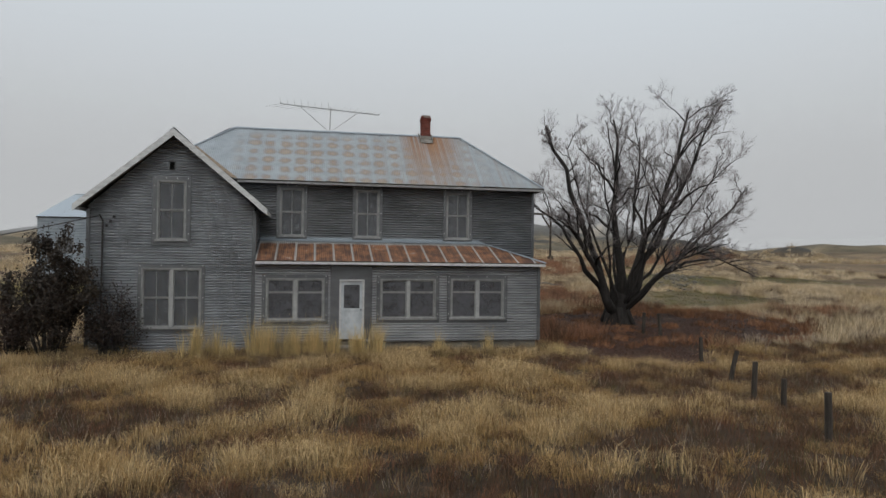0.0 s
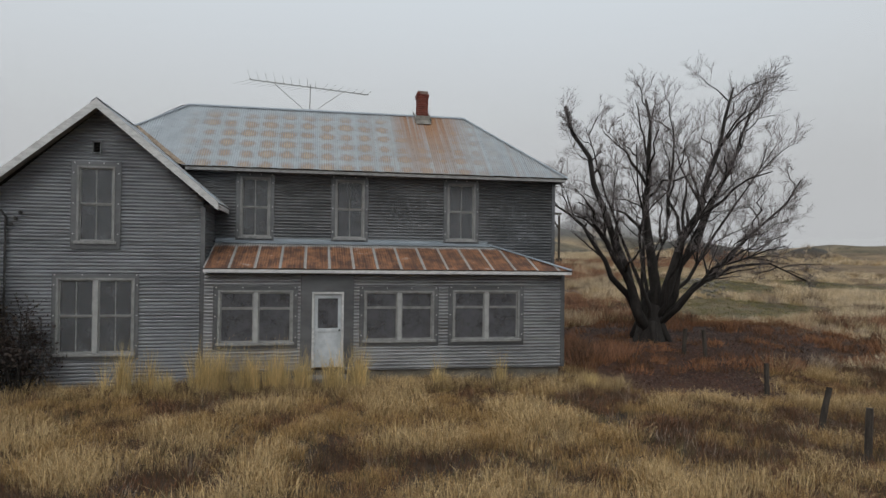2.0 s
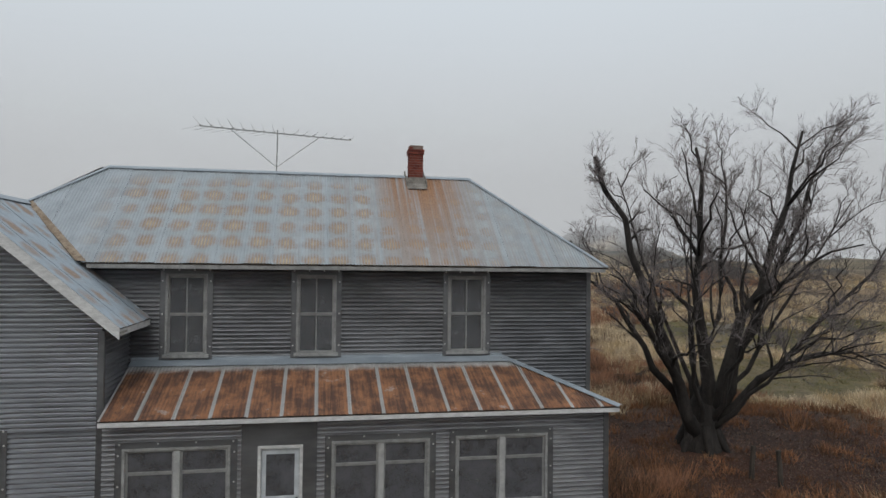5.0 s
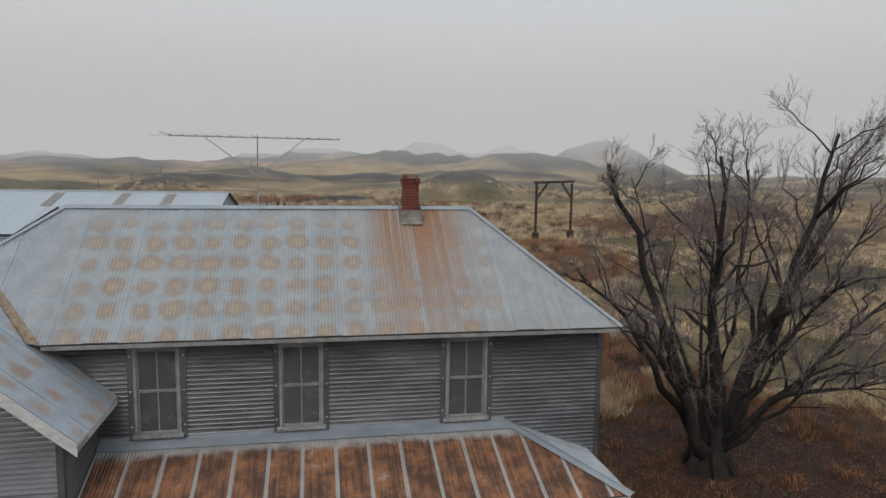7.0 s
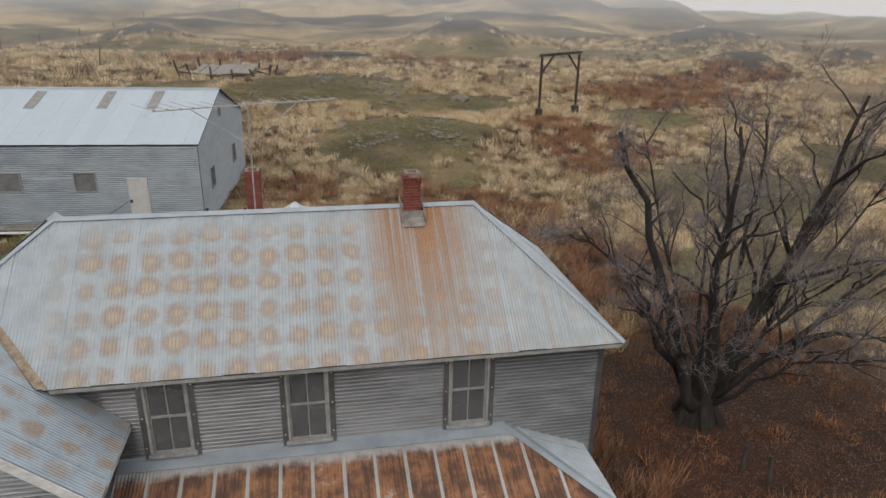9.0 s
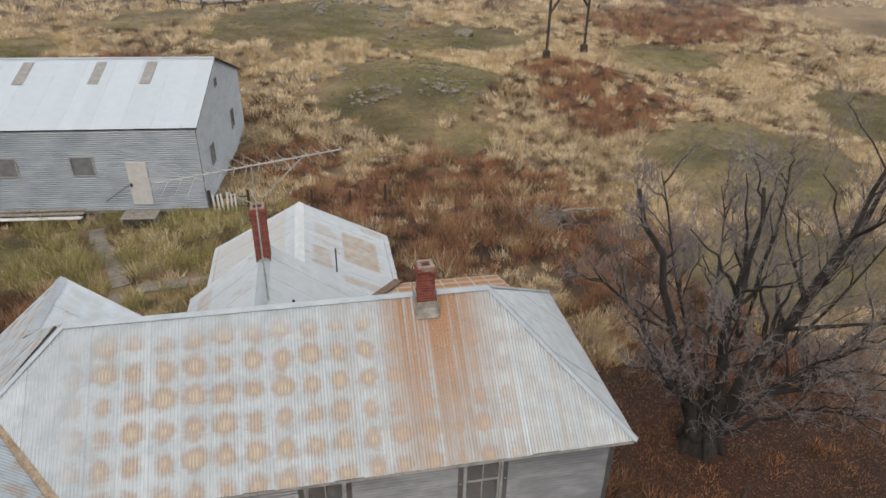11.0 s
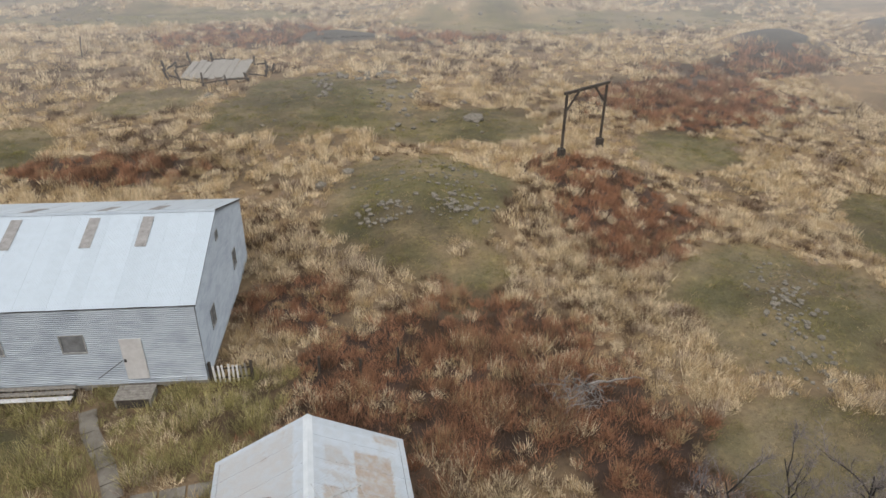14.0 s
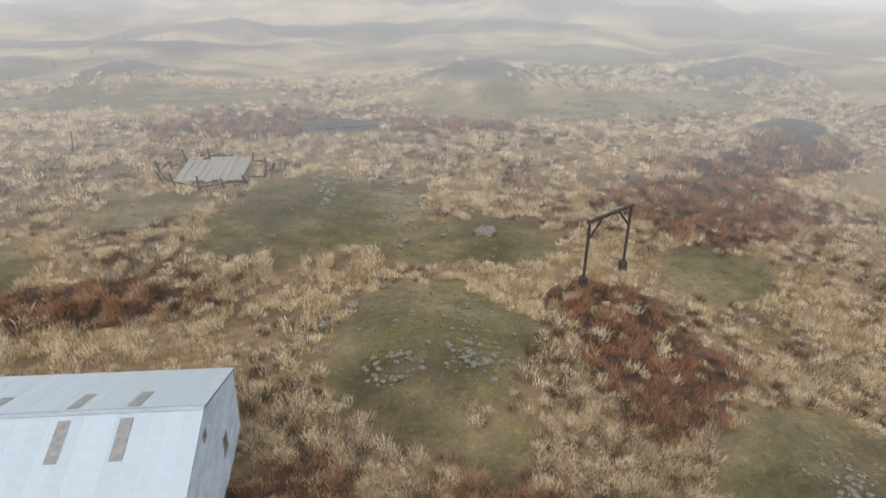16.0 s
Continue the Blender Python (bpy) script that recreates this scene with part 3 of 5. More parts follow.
            if b < e:
                out.append((b, e))
    return out


def corrugated_wall(parent, origin, along, length, z0, z1, out, holes=(), apex=None, pitch=0.102, depth=0.03, mat=None, seg=6, name="wall"):
    """A wall clad with sheets whose waves run level. holes: (u0, u1, z0, z1). apex: (u, z, eave z) of a gable."""
    o, d, n = Vector(origin), Vector(along), Vector(out)
    top = apex[1] if apex else z1
    count = int((top - z0) / pitch * seg)
    zs = sorted({round(z0 + i * pitch / seg, 4) for i in range(count + 1)} | {top} | {h for q in holes for h in q[2:4]})

    def span(z):
        if apex and z > apex[2]:
            f = (z - apex[2]) / (apex[1] - apex[2])
            return apex[0] * f, length - (length - apex[0]) * f
        return 0.0, length

    clad, core = Shape(), Shape()

    def point(u, z, off):
        p = o + d * u + n * off
        return (p.x, p.y, z)

    for a, b in zip(zs, zs[1:]):
        if b - a < 1e-5:
            continue
        wa = depth * math.cos(2 * math.pi * a / pitch) + depth
        wb = depth * math.cos(2 * math.pi * b / pitch) + depth
        mid = (a + b) / 2
        sa, sb = span(a), span(b)
        spans = [(0.0, 1.0)]
        width = max(sa[1] - sa[0], 1e-6)
        for h in holes:
            if h[2] < mid < h[3]:
                spans = cut(spans, (h[0] - sa[0]) / width, (h[1] - sa[0]) / width)
        for s, e in spans:
            clad.face([point(sa[0] + s * (sa[1] - sa[0]), a, wa), point(sa[0] + e * (sa[1] - sa[0]), a, wa),
                       point(sb[0] + e * (sb[1] - sb[0]), b, wb), point(sb[0] + s * (sb[1] - sb[0]), b, wb)])
    # board core behind the cladding, with the openings left free
    levels = sorted({z0, apex[2] if apex else top} | {h for q in holes for h in q[2:4] if h < (apex[2] if apex else top)})
    for a, b in zip(levels, levels[1:]):
        spans = [(0.0, length)]
        for h in holes:
            if h[2] < (a + b) / 2 < h[3]:
                spans = cut(spans, h[0], h[1])
        for s, e in spans:
            slab(core, [point(s, a, -0.003), point(e, a, -0.003), point(e, b, -0.003), point(s, b, -0.003)], n * -0.11)
    if apex:
        cuts = sorted({apex[2], apex[1] - 0.01} | {h for q in holes for h in q[2:4] if apex[2] < h < apex[1]})
        for a, b in zip(cuts, cuts[1:]):
            sa, sb = span(a), span(b)
            rows = [(sa[0], sb[0], sa[1], sb[1])]
            for h in holes:
                if h[2] < (a + b) / 2 < h[3]:
                    rows = [(sa[0], sb[0], h[0], h[0]), (h[1], h[1], sa[1], sb[1])]
            for p, q, r, s in rows:
                slab(core, [point(p, a, -0.003), point(r, a, -0.003), point(s, b, -0.003), point(q, b, -0.003)], n * -0.11)
    ob = part(name, clad, mat or SIDING, parent, smooth=True)
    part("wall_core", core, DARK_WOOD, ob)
    return ob


def slab(shape, pts, push):
    """A plate with thickness from a polygon."""
    a = [Vector(p) for p in pts]
    b = [p + push for p in a]
    shape.face(a)
    shape.face(b[::-1])
    for i in range(len(a)):
        j = (i + 1) % len(a)
        shape.face([a[j], a[i], b[i], b[j]])


def roof_slope(parent, origin, along, up, poly, sheet, mat, pitch=0.076, depth=0.0065, seg=4, first=0, lap=0.006):
    """Roof sheets over a convex polygon of (u, v): u metres along the eave, v metres up the slope. Each sheet is a part."""
    o, d, w = Vector(origin), Vector(along).normalized(), Vector(up).normalized()
    n = d.cross(w).normalized()
    if n.z < 0:
        n = -n
    us = [p[0] for p in poly]
    u0, u1 = min(us), max(us)

    def reach(u):
        hits = []
        for (a, b), (c, e) in zip(poly, poly[1:] + poly[:1]):
            if abs(c - a) < 1e-9:
                if abs(u - a) < 1e-6:
                    hits += [b, e]
            elif min(a, c) - 1e-9 <= u <= max(a, c) + 1e-9:
                hits.append(b + (e - b) * (u - a) / (c - a))
        return (min(hits), max(hits)) if hits else (0, 0)

    deck = Shape()
    slab(deck, [o + d * a + w * b - n * 0.012 for a, b in poly], n * -0.05)
    part("roof_deck", deck, DARK_WOOD, parent)
    k0 = math.floor(u0 / sheet)
    k = k0
    while k * sheet < u1 - 1e-6:
        a, b = max(u0, k * sheet), min(u1, (k + 1) * sheet)
        s = Shape()
        marks = sorted({a, b} | {k * sheet + i * pitch / seg for i in range(int(sheet / pitch * seg) + 1) if a < k * sheet + i * pitch / seg < b} | {q for q in us if a < q < b})
        jag = 0.012 * math.sin(k * 12.9898) * math.cos(k * 4.1)
        rise = lap * (k % 2)
        for p, q in zip(marks, marks[1:]):
            if q - p < 1e-5:
                continue
            (lp, hp), (lq, hq) = reach(p), reach(q)
            hop, hoq = [depth * (1 + math.cos(2 * math.pi * t / pitch)) + rise for t in (p, q)]
            c = [o + d * p + w * (lp + jag) + n * hop, o + d * q + w * (lq + jag) + n * hoq, o + d * q + w * hq + n * hoq, o + d * p + w * hp + n * hop]
            s.face(c, [(p / sheet + first, lp), (q / sheet + first, lq), (q / sheet + first, hq), (p / sheet + first, hp)])
        if s.f:
            part("roof_sheet", s, mat, parent, smooth=True)
        k += 1


def ridge_cap(parent, a, b, w=0.16, drop=0.12, name="ridge_cap", mat=None):
    """A bent strip over a ridge or hip from a to b."""
    a, b = Vector(a), Vector(b)
    d = (b - a).normalized()
    s = d.cross(Vector((0, 0, 1))).normalized()
    h = Vector((0, 0, 1))
    sh = Shape()
    for sg in (-1, 1):
        slab(sh, [a + h * 0.045, b + h * 0.045, b + s * sg * w - h * (drop - 0.045), a + s * sg * w - h * (drop - 0.045)], h * -0.006)
    return part(name, sh, mat or CAP, parent)


nail = Shape()
nail.box(-0.018, 0.018, -0.018, 0.0, 0, 0.036, 0.008)
NAIL_MESH = nail.mesh("nail_head", NAIL)


def window(parent, x0, x1, z0, z1, y, cols=1, rows=2, sashes=1, pane=None, border=0.16, split=0.5):
    """A sash window in a wall that faces -y: flat metal surround, frame, sashes, bars, panes and a near-black sheet
    painted as the unlit room.
    """
    fm = FRAME_GREY
    win = part("window", Shape(), None, parent)
    s = Shape()
    f0, f1 = y - 0.062, y - 0.053
    s.box(x0 - border, x1 + border, f0, f1, z1, z1 + border * 0.9)
    s.box(x0 - border, x1 + border, f0, f1, z0 - border * 1.2, z0)
    s.box(x0 - border, x0, f0, f1, z0, z1)
    s.box(x1, x1 + border, f0, f1, z0, z1)
    part("metal_surround", s, FLAT_METAL, win)
    t = 0.062
    fr = Shape()
    fr.box(x0, x0 + t, y - 0.09, y + 0.08, z0, z1, 0.006)
    fr.box(x1 - t, x1, y - 0.09, y + 0.08, z0, z1, 0.006)
    fr.box(x0 + t, x1 - t, y - 0.085, y + 0.08, z1 - t, z1, 0.006)
    part("frame", fr, fm, win)
    sill = Shape()
    sill.box(x0 - 0.05, x1 + 0.05, y - 0.14, y + 0.06, z0 - 0.05, z0 + 0.035, 0.008)
    part("sill", sill, fm, win)
    inner = (x1 - x0 - 2 * t - (sashes - 1) * 0.13) / sashes
    for k in range(sashes):
        a = x0 + t + k * (inner + 0.13)
        if k:
            m = Shape()
            m.box(a - 0.13, a, y - 0.088, y + 0.08, z0 + 0.036, z1 - t - 0.002, 0.006)
            part("mullion", m, MULLION, win)
        zm = z0 + (z1 - z0) * split
        for lo, hi, dy in ((z0 + 0.04, zm, 0.012), (zm, z1 - t, -0.012)):
            sash = Shape()
            e = 0.04
            sash.box(a, a + e, y + dy - 0.02, y + dy + 0.02, lo, hi)
            sash.box(a + inner - e, a + inner, y + dy - 0.02, y + dy + 0.02, lo, hi)
            sash.box(a + e, a + inner - e, y + dy - 0.022, y + dy + 0.02, lo, lo + e)
            sash.box(a + e, a + inner - e, y + dy - 0.022, y + dy + 0.02, hi - e, hi)
            if cols == 2:
                sash.box(a + inner / 2 - 0.014, a + inner / 2 + 0.014, y + dy - 0.018, y + dy + 0.018, lo + e, hi - e)
            part("sash", sash, fm, win)
            for c in range(cols):
                g = Shape()
                w = (inner - 2 * e) / cols
                g.box(a + e + c * w + 0.002, a + e + (c + 1) * w - 0.002, y + dy - 0.003, y + dy + 0.003, lo + e, hi - e)
                part("pane", g, pane or PANE, win)
    # added sheet: the room's darkness is put into its colour
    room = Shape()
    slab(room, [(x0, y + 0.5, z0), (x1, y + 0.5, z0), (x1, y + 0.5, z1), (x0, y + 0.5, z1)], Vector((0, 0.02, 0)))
    part("room_shade_sheet", room, ROOM_SHADE, win)
    spots = [(x0 - border * 0.4 + (x1 - x0 + border * 0.8) * i / 3, z1 + 0.07) for i in range(4)]
    spots += [(p, z0 + (z1 - z0) * (0.1 + 0.4 * i)) for i in range(3) for p in (x0 - border * 0.55, x1 + border * 0.55)]
    for p, zc in spots:
        ob = new("nail_head", NAIL_MESH)
        ob.parent = win
        ob.location = (p, y - 0.062, zc)
    return win


def brick_chimney(parent, cx, cy, z0, z1, side=0.46, base=0.0):
    """A square stack laid brick by brick, with mortar core and flue."""
    core = Shape()
    h = side / 2
    core.box(cx - h + 0.012, cx + h - 0.012, cy - h + 0.012, cy - h + 0.1, z0, z1 - 0.02)
    core.box(cx - h + 0.012, cx + h - 0.012, cy + h - 0.1, cy + h - 0.012, z0, z1 - 0.02)
    core.box(cx - h + 0.012, cx - h + 0.1, cy - h + 0.1, cy + h - 0.1, z0, z1 - 0.02)
    core.box(cx + h - 0.1, cx + h - 0.012, cy - h + 0.1, cy + h - 0.1, z0, z1 - 0.02)
    ch = part("chimney", core, MORTAR, parent, "red brick chimney stack")
    course, length = 0.075, (side - 0.11) / 2 + 0.052
    b = Shape()
    b.box(0, (side - 0.11) / 2 - 0.006, 0, 0.102, 0, 0.064, 0.006)
    brick = b.mesh("brick", BRICK)
    n = int((z1 - z0) / course)
    rng = random.Random(int(cx * 100))
    for i in range(n):
        z = z0 + i * course
        grow = 0.03 if i in (n - 3, n - 2) else 0.0
        hh = h + grow
        sx = side + 2 * grow
        for q in range(4):
            for j in range(2):
                if i == n - 1 and rng.random() < 0.3:
                    continue
                ob = new("brick", brick)
                ob.parent = ch
                half = (sx - 0.105) / 2
                u = -hh + j * half + (0.0 if i % 2 else 0.105)
                x, y = rot2(u, -hh + rng.uniform(-0.004, 0.004), q * math.pi / 2)
                ob.matrix_world = pose(cx + x, cy + y, z, 0, 0, 90 * q + rng.uniform(-1, 1)) @ Matrix.Diagonal((half / ((side - 0.11) / 2), 1, 1, 1))
    return ch


# ---- the farmhouse ----
house = thing("farmhouse", "two-storey farmhouse clad in grey corrugated metal with rusty metal roof", "house")
YF, YW, YP = 28.0, 26.0, 25.95          # main front, gabled wing, porch
XW, XR, YB = -2.2, 9.35, 33.55
UP1, UP2 = (4.2, 6.17), (3.92, 6.1)
W_UP = [(-1.38, -0.42), (1.68, 2.66), (5.5, 6.5)]
W_PORCH = [(-1.74, 0.42, 0.98, 2.56), (2.54, 4.72, 1.02, 2.56), (5.31, 7.49, 1.02, 2.58)]
DOOR = (0.98, 1.93, 0.24, 2.52)
corrugated_wall(house, (XW, YF, 0), (1, 0, 0), XR - XW, 0.1, 6.42, (0, -1, 0), [(a - XW, b - XW, *UP1) for a, b in W_UP], mat=SIDING_OLD_SHADED)
corrugated_wall(house, (-4.2, YF, 0), (1, 0, 0), XW + 4.2, 4.7, 6.42, (0, -1, 0), mat=SIDING_OLD_SHADED)
corrugated_wall(house, (XR, YF, 0), (0, 1, 0), YB - YF, 0.1, 6.42, (1, 0, 0))
corrugated_wall(house, (XR, YB, 0), (-1, 0, 0), XR + 7.95, 0.1, 6.42, (0, 1, 0))
corrugated_wall(house, (-7.95, YW, 0), (1, 0, 0), XW + 7.95, -0.42, 5.0, (0, -1, 0),
                [(2.31, 3.33, *UP2), (1.82, 3.9, 0.72, 2.9), (2.72, 2.9, 6.48, 6.8)], apex=(2.95, 7.8, 5.15))
corrugated_wall(house, (XW, YW, 0), (0, 1, 0), YF - YW, -0.42, 5.15, (1, 0, 0))
corrugated_wall(house, (-7.95, 34.6, 0), (0, -1, 0), 34.6 - YW, -0.3, 5.15, (-1, 0, 0))
corrugated_wall(house, (XW, 34.6, 0), (-1, 0, 0), XW + 7.95, -0.3, 5.0, (0, 1, 0), apex=(2.8, 7.78, 5.15))
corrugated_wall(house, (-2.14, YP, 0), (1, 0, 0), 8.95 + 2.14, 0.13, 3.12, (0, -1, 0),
                [(a + 2.14, b + 2.14, c, d) for a, b, c, d in W_PORCH] + [(DOOR[0] + 2.14, DOOR[1] + 2.14, 0.13, DOOR[3])], mat=SIDING_PORCH_LIT)
corrugated_wall(house, (8.95, YP, 0), (0, 1, 0), YF - YP, 0.13, 3.12, (1, 0, 0), mat=SIDING_PORCH_LIT)
# corner strips and foundation
for cx, cy, z0, z1 in ((XR, YF, 0.1, 6.4), (8.95, YP, 0.13, 3.1), (XW, YW, -0.42, 5.0), (-7.95, YW, -0.42, 5.0)):
    s = Shape()
    s.box(cx - 0.07 if cx > -5 else cx - 0.06, cx + 0.06 if cx > -5 else cx + 0.07, cy - 0.06, cy + 0.06, z0, z1, 0.006)
    part("corner_strip", s, FLAT_METAL, house)
s = Shape()
s.box(-2.1, 8.85, YP + 0.06, YP + 0.25, -0.6, 0.13)
s.box(8.65, 8.85, YP + 0.25, YF, -0.6, 0.13)
s.box(XR - 0.25, XR - 0.06, YF, YB - 0.05, -0.6, 0.1)
part("foundation", s, PATHSTONE, house)
for a, b in W_UP:
    window(house, a, b, *UP1, YF, cols=2, border=0.13)
window(house, -5.64, -4.62, *UP2, YW, cols=2, border=0.16)
window(house, -6.13, -4.05, 0.72, 2.9, YW, cols=2, sashes=2, border=0.12)
for a, b, c, d in W_PORCH:
    window(house, a, b, c, d, YP, cols=1, sashes=2, split=0.66, border=0.14, pane=PANE_SCREEN)
# gable vent
s = Shape()
for x0, x1, z0, z1 in ((-5.25, -5.22, 6.46, 6.82), (-5.04, -5.01, 6.46, 6.82), (-5.22, -5.04, 6.79, 6.82), (-5.22, -5.04, 6.46, 6.49)):
    s.box(x0, x1, YW - 0.075, YW + 0.03, z0, z1)
vent = part("gable_vent", s, FLAT_METAL, house)
for i in range(6):
    s = Shape()
    s.beam((-5.22, YW + 0.02, 6.53 + i * 0.048), (-5.04, YW + 0.02, 6.53 + i * 0.048), 0.05, 0.008, (0, -0.6, 1))
    part("slat", s, STEEL, vent)
# front door
x0, x1, z0, z1 = DOOR
s = Shape()
for a, b, c, d in ((x0, x0 + 0.07, z0, z1), (x1 - 0.07, x1, z0, z1), (x0 + 0.07, x1 - 0.07, z1 - 0.07, z1)):
    s.box(a, b, YP - 0.09, YP + 0.06, c, d, 0.006)
door = part("front_door", s, WHITE, house, "peeling pale panel door with one upper pane")
s = Shape()
a, b = x0 + 0.075, x1 - 0.075
for p, q, r, t in ((a, a + 0.1, z0, z1 - 0.08), (b - 0.1, b, z0, z1 - 0.08), (a + 0.1, b - 0.1, z1 - 0.2, z1 - 0.08), (a + 0.1, b - 0.1, 1.3, 1.42), (a + 0.1, b - 0.1, z0, 0.5)):
    s.box(p, q, YP - 0.02, YP + 0.02, r, t, 0.004)
s.box(a + 0.1, b - 0.1, YP - 0.008, YP + 0.012, 0.5, 1.3)
part("door_leaf", s, DOOR_PAINT, door)
s = Shape()
s.box(a + 0.1, b - 0.1, YP - 0.003, YP + 0.003, 1.42, z1 - 0.2)
part("pane", s, PANE_SCREEN, door)
s = Shape()
s.tube([(b - 0.05, YP - 0.02, 1.36), (b - 0.05, YP - 0.07, 1.36)], [0.03, 0.028], 8)
part("door_knob", s, STEEL, door)
s = Shape()
s.box(x0 - 0.34, x0, YP - 0.062, YP - 0.053, z0, z1 + 0.5)
s.box(x1, x1 + 0.3, YP - 0.062, YP - 0.053, z0, z1 + 0.5)
s.box(x0, x1, YP - 0.062, YP - 0.053, z1, z1 + 0.5)
part("door_surround", s, FLAT_METAL, house)
s = Shape()
s.box(x0 - 0.1, x1 + 0.1, YP - 0.75, YP - 0.04, -0.5, 0.02, 0.02)
part("door_step", s, CONCRETE, house)

# roofs: main hip with gabled cross wing
ZE, ZR, YE, YR = 6.42, 9.05, 27.45, 30.8
XL, XRR, XE = -3.5, 6.65, 9.68         # ridge ends, right eave
ZG, XG, ZGE, HG = 7.92, -5.0, 5.1, 3.3   # wing ridge and eave
kg = (ZG - ZGE) / HG
km = (ZR - ZE) / (YR - YE)
y_in = YE + (ZG - ZE) / km
x_val = XG + (ZG - ZE) / kg + 0.14
roof = part("roof", Shape(), None, house, "hipped roof of corrugated sheets with rows of rust spots")
lm = math.hypot(YR - YE, ZR - ZE)
lv = (ZG - ZE) / (ZR - ZE) * lm
roof_slope(roof, (XE, YE, ZE), (-1, 0, 0), (0, YR - YE, ZR - ZE), [(0, 0), (XE - x_val, 0), (XE - XG, lv), (XE - XL, lm), (XE - XRR, lm)], 0.66, ROOF_MAIN, first=3)
roof_slope(roof, (x_val - 4.0, 2 * YR - YE, ZE), (1, 0, 0), (0, YE - YR, ZR - ZE), [(4, 0), (XE - x_val + 4, 0), (XRR - x_val + 4, lm), (XL - x_val + 4, lm), (XG - x_val + 4, lv)], 0.66, ROOF_PLAIN)
lh = math.hypot(XE - XRR, ZR - ZE)
roof_slope(roof, (XE, YE, ZE), (0, 1, 0), (XRR - XE, 0, ZR - ZE), [(0, 0), (2 * (YR - YE), 0), (YR - YE, lh)], 0.66, ROOF_PLAIN)
wing_roof = part("wing_roof", Shape(), None, house, "gabled wing roof of faded galvanised sheets")
lg = math.hypot(HG, ZG - ZGE)
Y0, Y1 = 25.4, 35.05
ltop = lg * (ZR - ZGE) / (ZG - ZGE)
wu = (HG, 0, ZG - ZGE)
roof_slope(wing_roof, (XG - HG, Y1, ZGE), (0, -1, 0), wu, [(0, 0), (Y1 - Y0, 0), (Y1 - Y0, lg), (0, lg)], 0.66, ROOF_WING)
roof_slope(wing_roof, (XG - HG, Y1, ZGE), (0, -1, 0), wu, [(Y1 - (2 * YR - y_in), lg), (Y1 - y_in, lg), (Y1 - YR, ltop)], 0.66, ROOF_WING)
wv = (-HG, 0, ZG - ZGE)
lval = lg * (ZE - ZGE) / (ZG - ZGE)
roof_slope(wing_roof, (XG + HG, Y0, ZGE), (0, 1, 0), wv, [(0, 0), (YE - Y0 + 0.5, 0), (YE - Y0 + 0.5, lval - 0.3), (YE - Y0, lval), (y_in - Y0, lg), (0, lg)], 0.66, ROOF_WING)
yb_in, yb_e = 2 * YR - y_in, 2 * YR - YE
roof_slope(wing_roof, (XG + HG, Y1, ZGE), (0, -1, 0), wv, [(0, 0), (Y1 - yb_e + 0.4, 0), (Y1 - yb_e, lval), (Y1 - yb_in, lg), (0, lg)], 0.66, ROOF_PLAIN)
ridge_cap(roof, (XL, YR, ZR), (XRR, YR, ZR), 0.11, 0.08)
ridge_cap(roof, (XRR, YR, ZR), (XE, YE, ZE), 0.09, 0.04, "hip_cap")
ridge_cap(roof, (XRR, YR, ZR), (XE, yb_e, ZE), 0.09, 0.04, "hip_cap")
ridge_cap(roof, (XL, YR, ZR), (XG, y_in, ZG), 0.09, 0.04, "hip_cap")
ridge_cap(roof, (XL, YR, ZR), (XG, yb_in, ZG), 0.09, 0.04, "hip_cap")
ridge_cap(wing_roof, (XG, Y0 - 0.02, ZG), (XG, y_in + 0.1, ZG))
ridge_cap(wing_roof, (XG, yb_in - 0.1, ZG), (XG, Y1, ZG))
# valley strip
s = Shape()
va, vb = Vector((XG, y_in, ZG + 0.035)), Vector((x_val, YE, ZE + 0.035))
slab(s, [va + Vector((-0.05, 0.0, 0)), vb + Vector((-0.12, -0.02, 0.01)), vb + Vector((0.1, 0.0, 0.0)), va + Vector((0.12, 0.02, 0))], Vector((0, 0, -0.01)))
part("valley_flashing", s, plain("rusted_valley", (0.16, 0.11, 0.07), (0.34, 0.27, 0.2), 6, 0.8), roof)
# eaves: fascia and soffit
s = Shape()
s.box(x_val + 0.1, XE - 0.06, YE + 0.03, YE + 0.06, ZE - 0.13, ZE - 0.03)
s.box(XE - 0.09, XE - 0.06, YE + 0.06, yb_e - 0.06, ZE - 0.13, ZE - 0.03)
s.box(XG, XE - 0.06, yb_e - 0.06, yb_e - 0.03, ZE - 0.13, ZE - 0.03)
part("fascia", s, FRAME_GREY, house)
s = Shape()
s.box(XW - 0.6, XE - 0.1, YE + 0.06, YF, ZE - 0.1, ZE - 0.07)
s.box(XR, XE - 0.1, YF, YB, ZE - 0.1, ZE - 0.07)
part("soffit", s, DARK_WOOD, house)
for sg, nm in ((-1, "rake_board"), (1, "rake_board")):
    for yy in (Y0, Y1 - 0.03):
        s = Shape()
        yf = yy - 0.04 if yy == Y0 else yy + 0.04
        top, low = Vector((XG, yf, ZG + 0.012)), Vector((XG + sg * HG, yf, ZGE + 0.012))
        slab(s, [top, low, low + Vector((0, 0, -0.24)), top + Vector((0, 0, -0.27))], Vector((0, 0.03, 0)))
        part(nm, s, WHITE, house)
        s = Shape()
        slab(s, [top + Vector((0, 0.035, -0.1)), low + Vector((0, 0.035, -0.1)), low + Vector((0, 0.62 if yy == Y0 else -0.4, -0.1)), top + Vector((0, 0.62 if yy == Y0 else -0.4, -0.1))], Vector((0, 0, -0.02)))
        part("rake_soffit", s, GREY_WOOD, house)
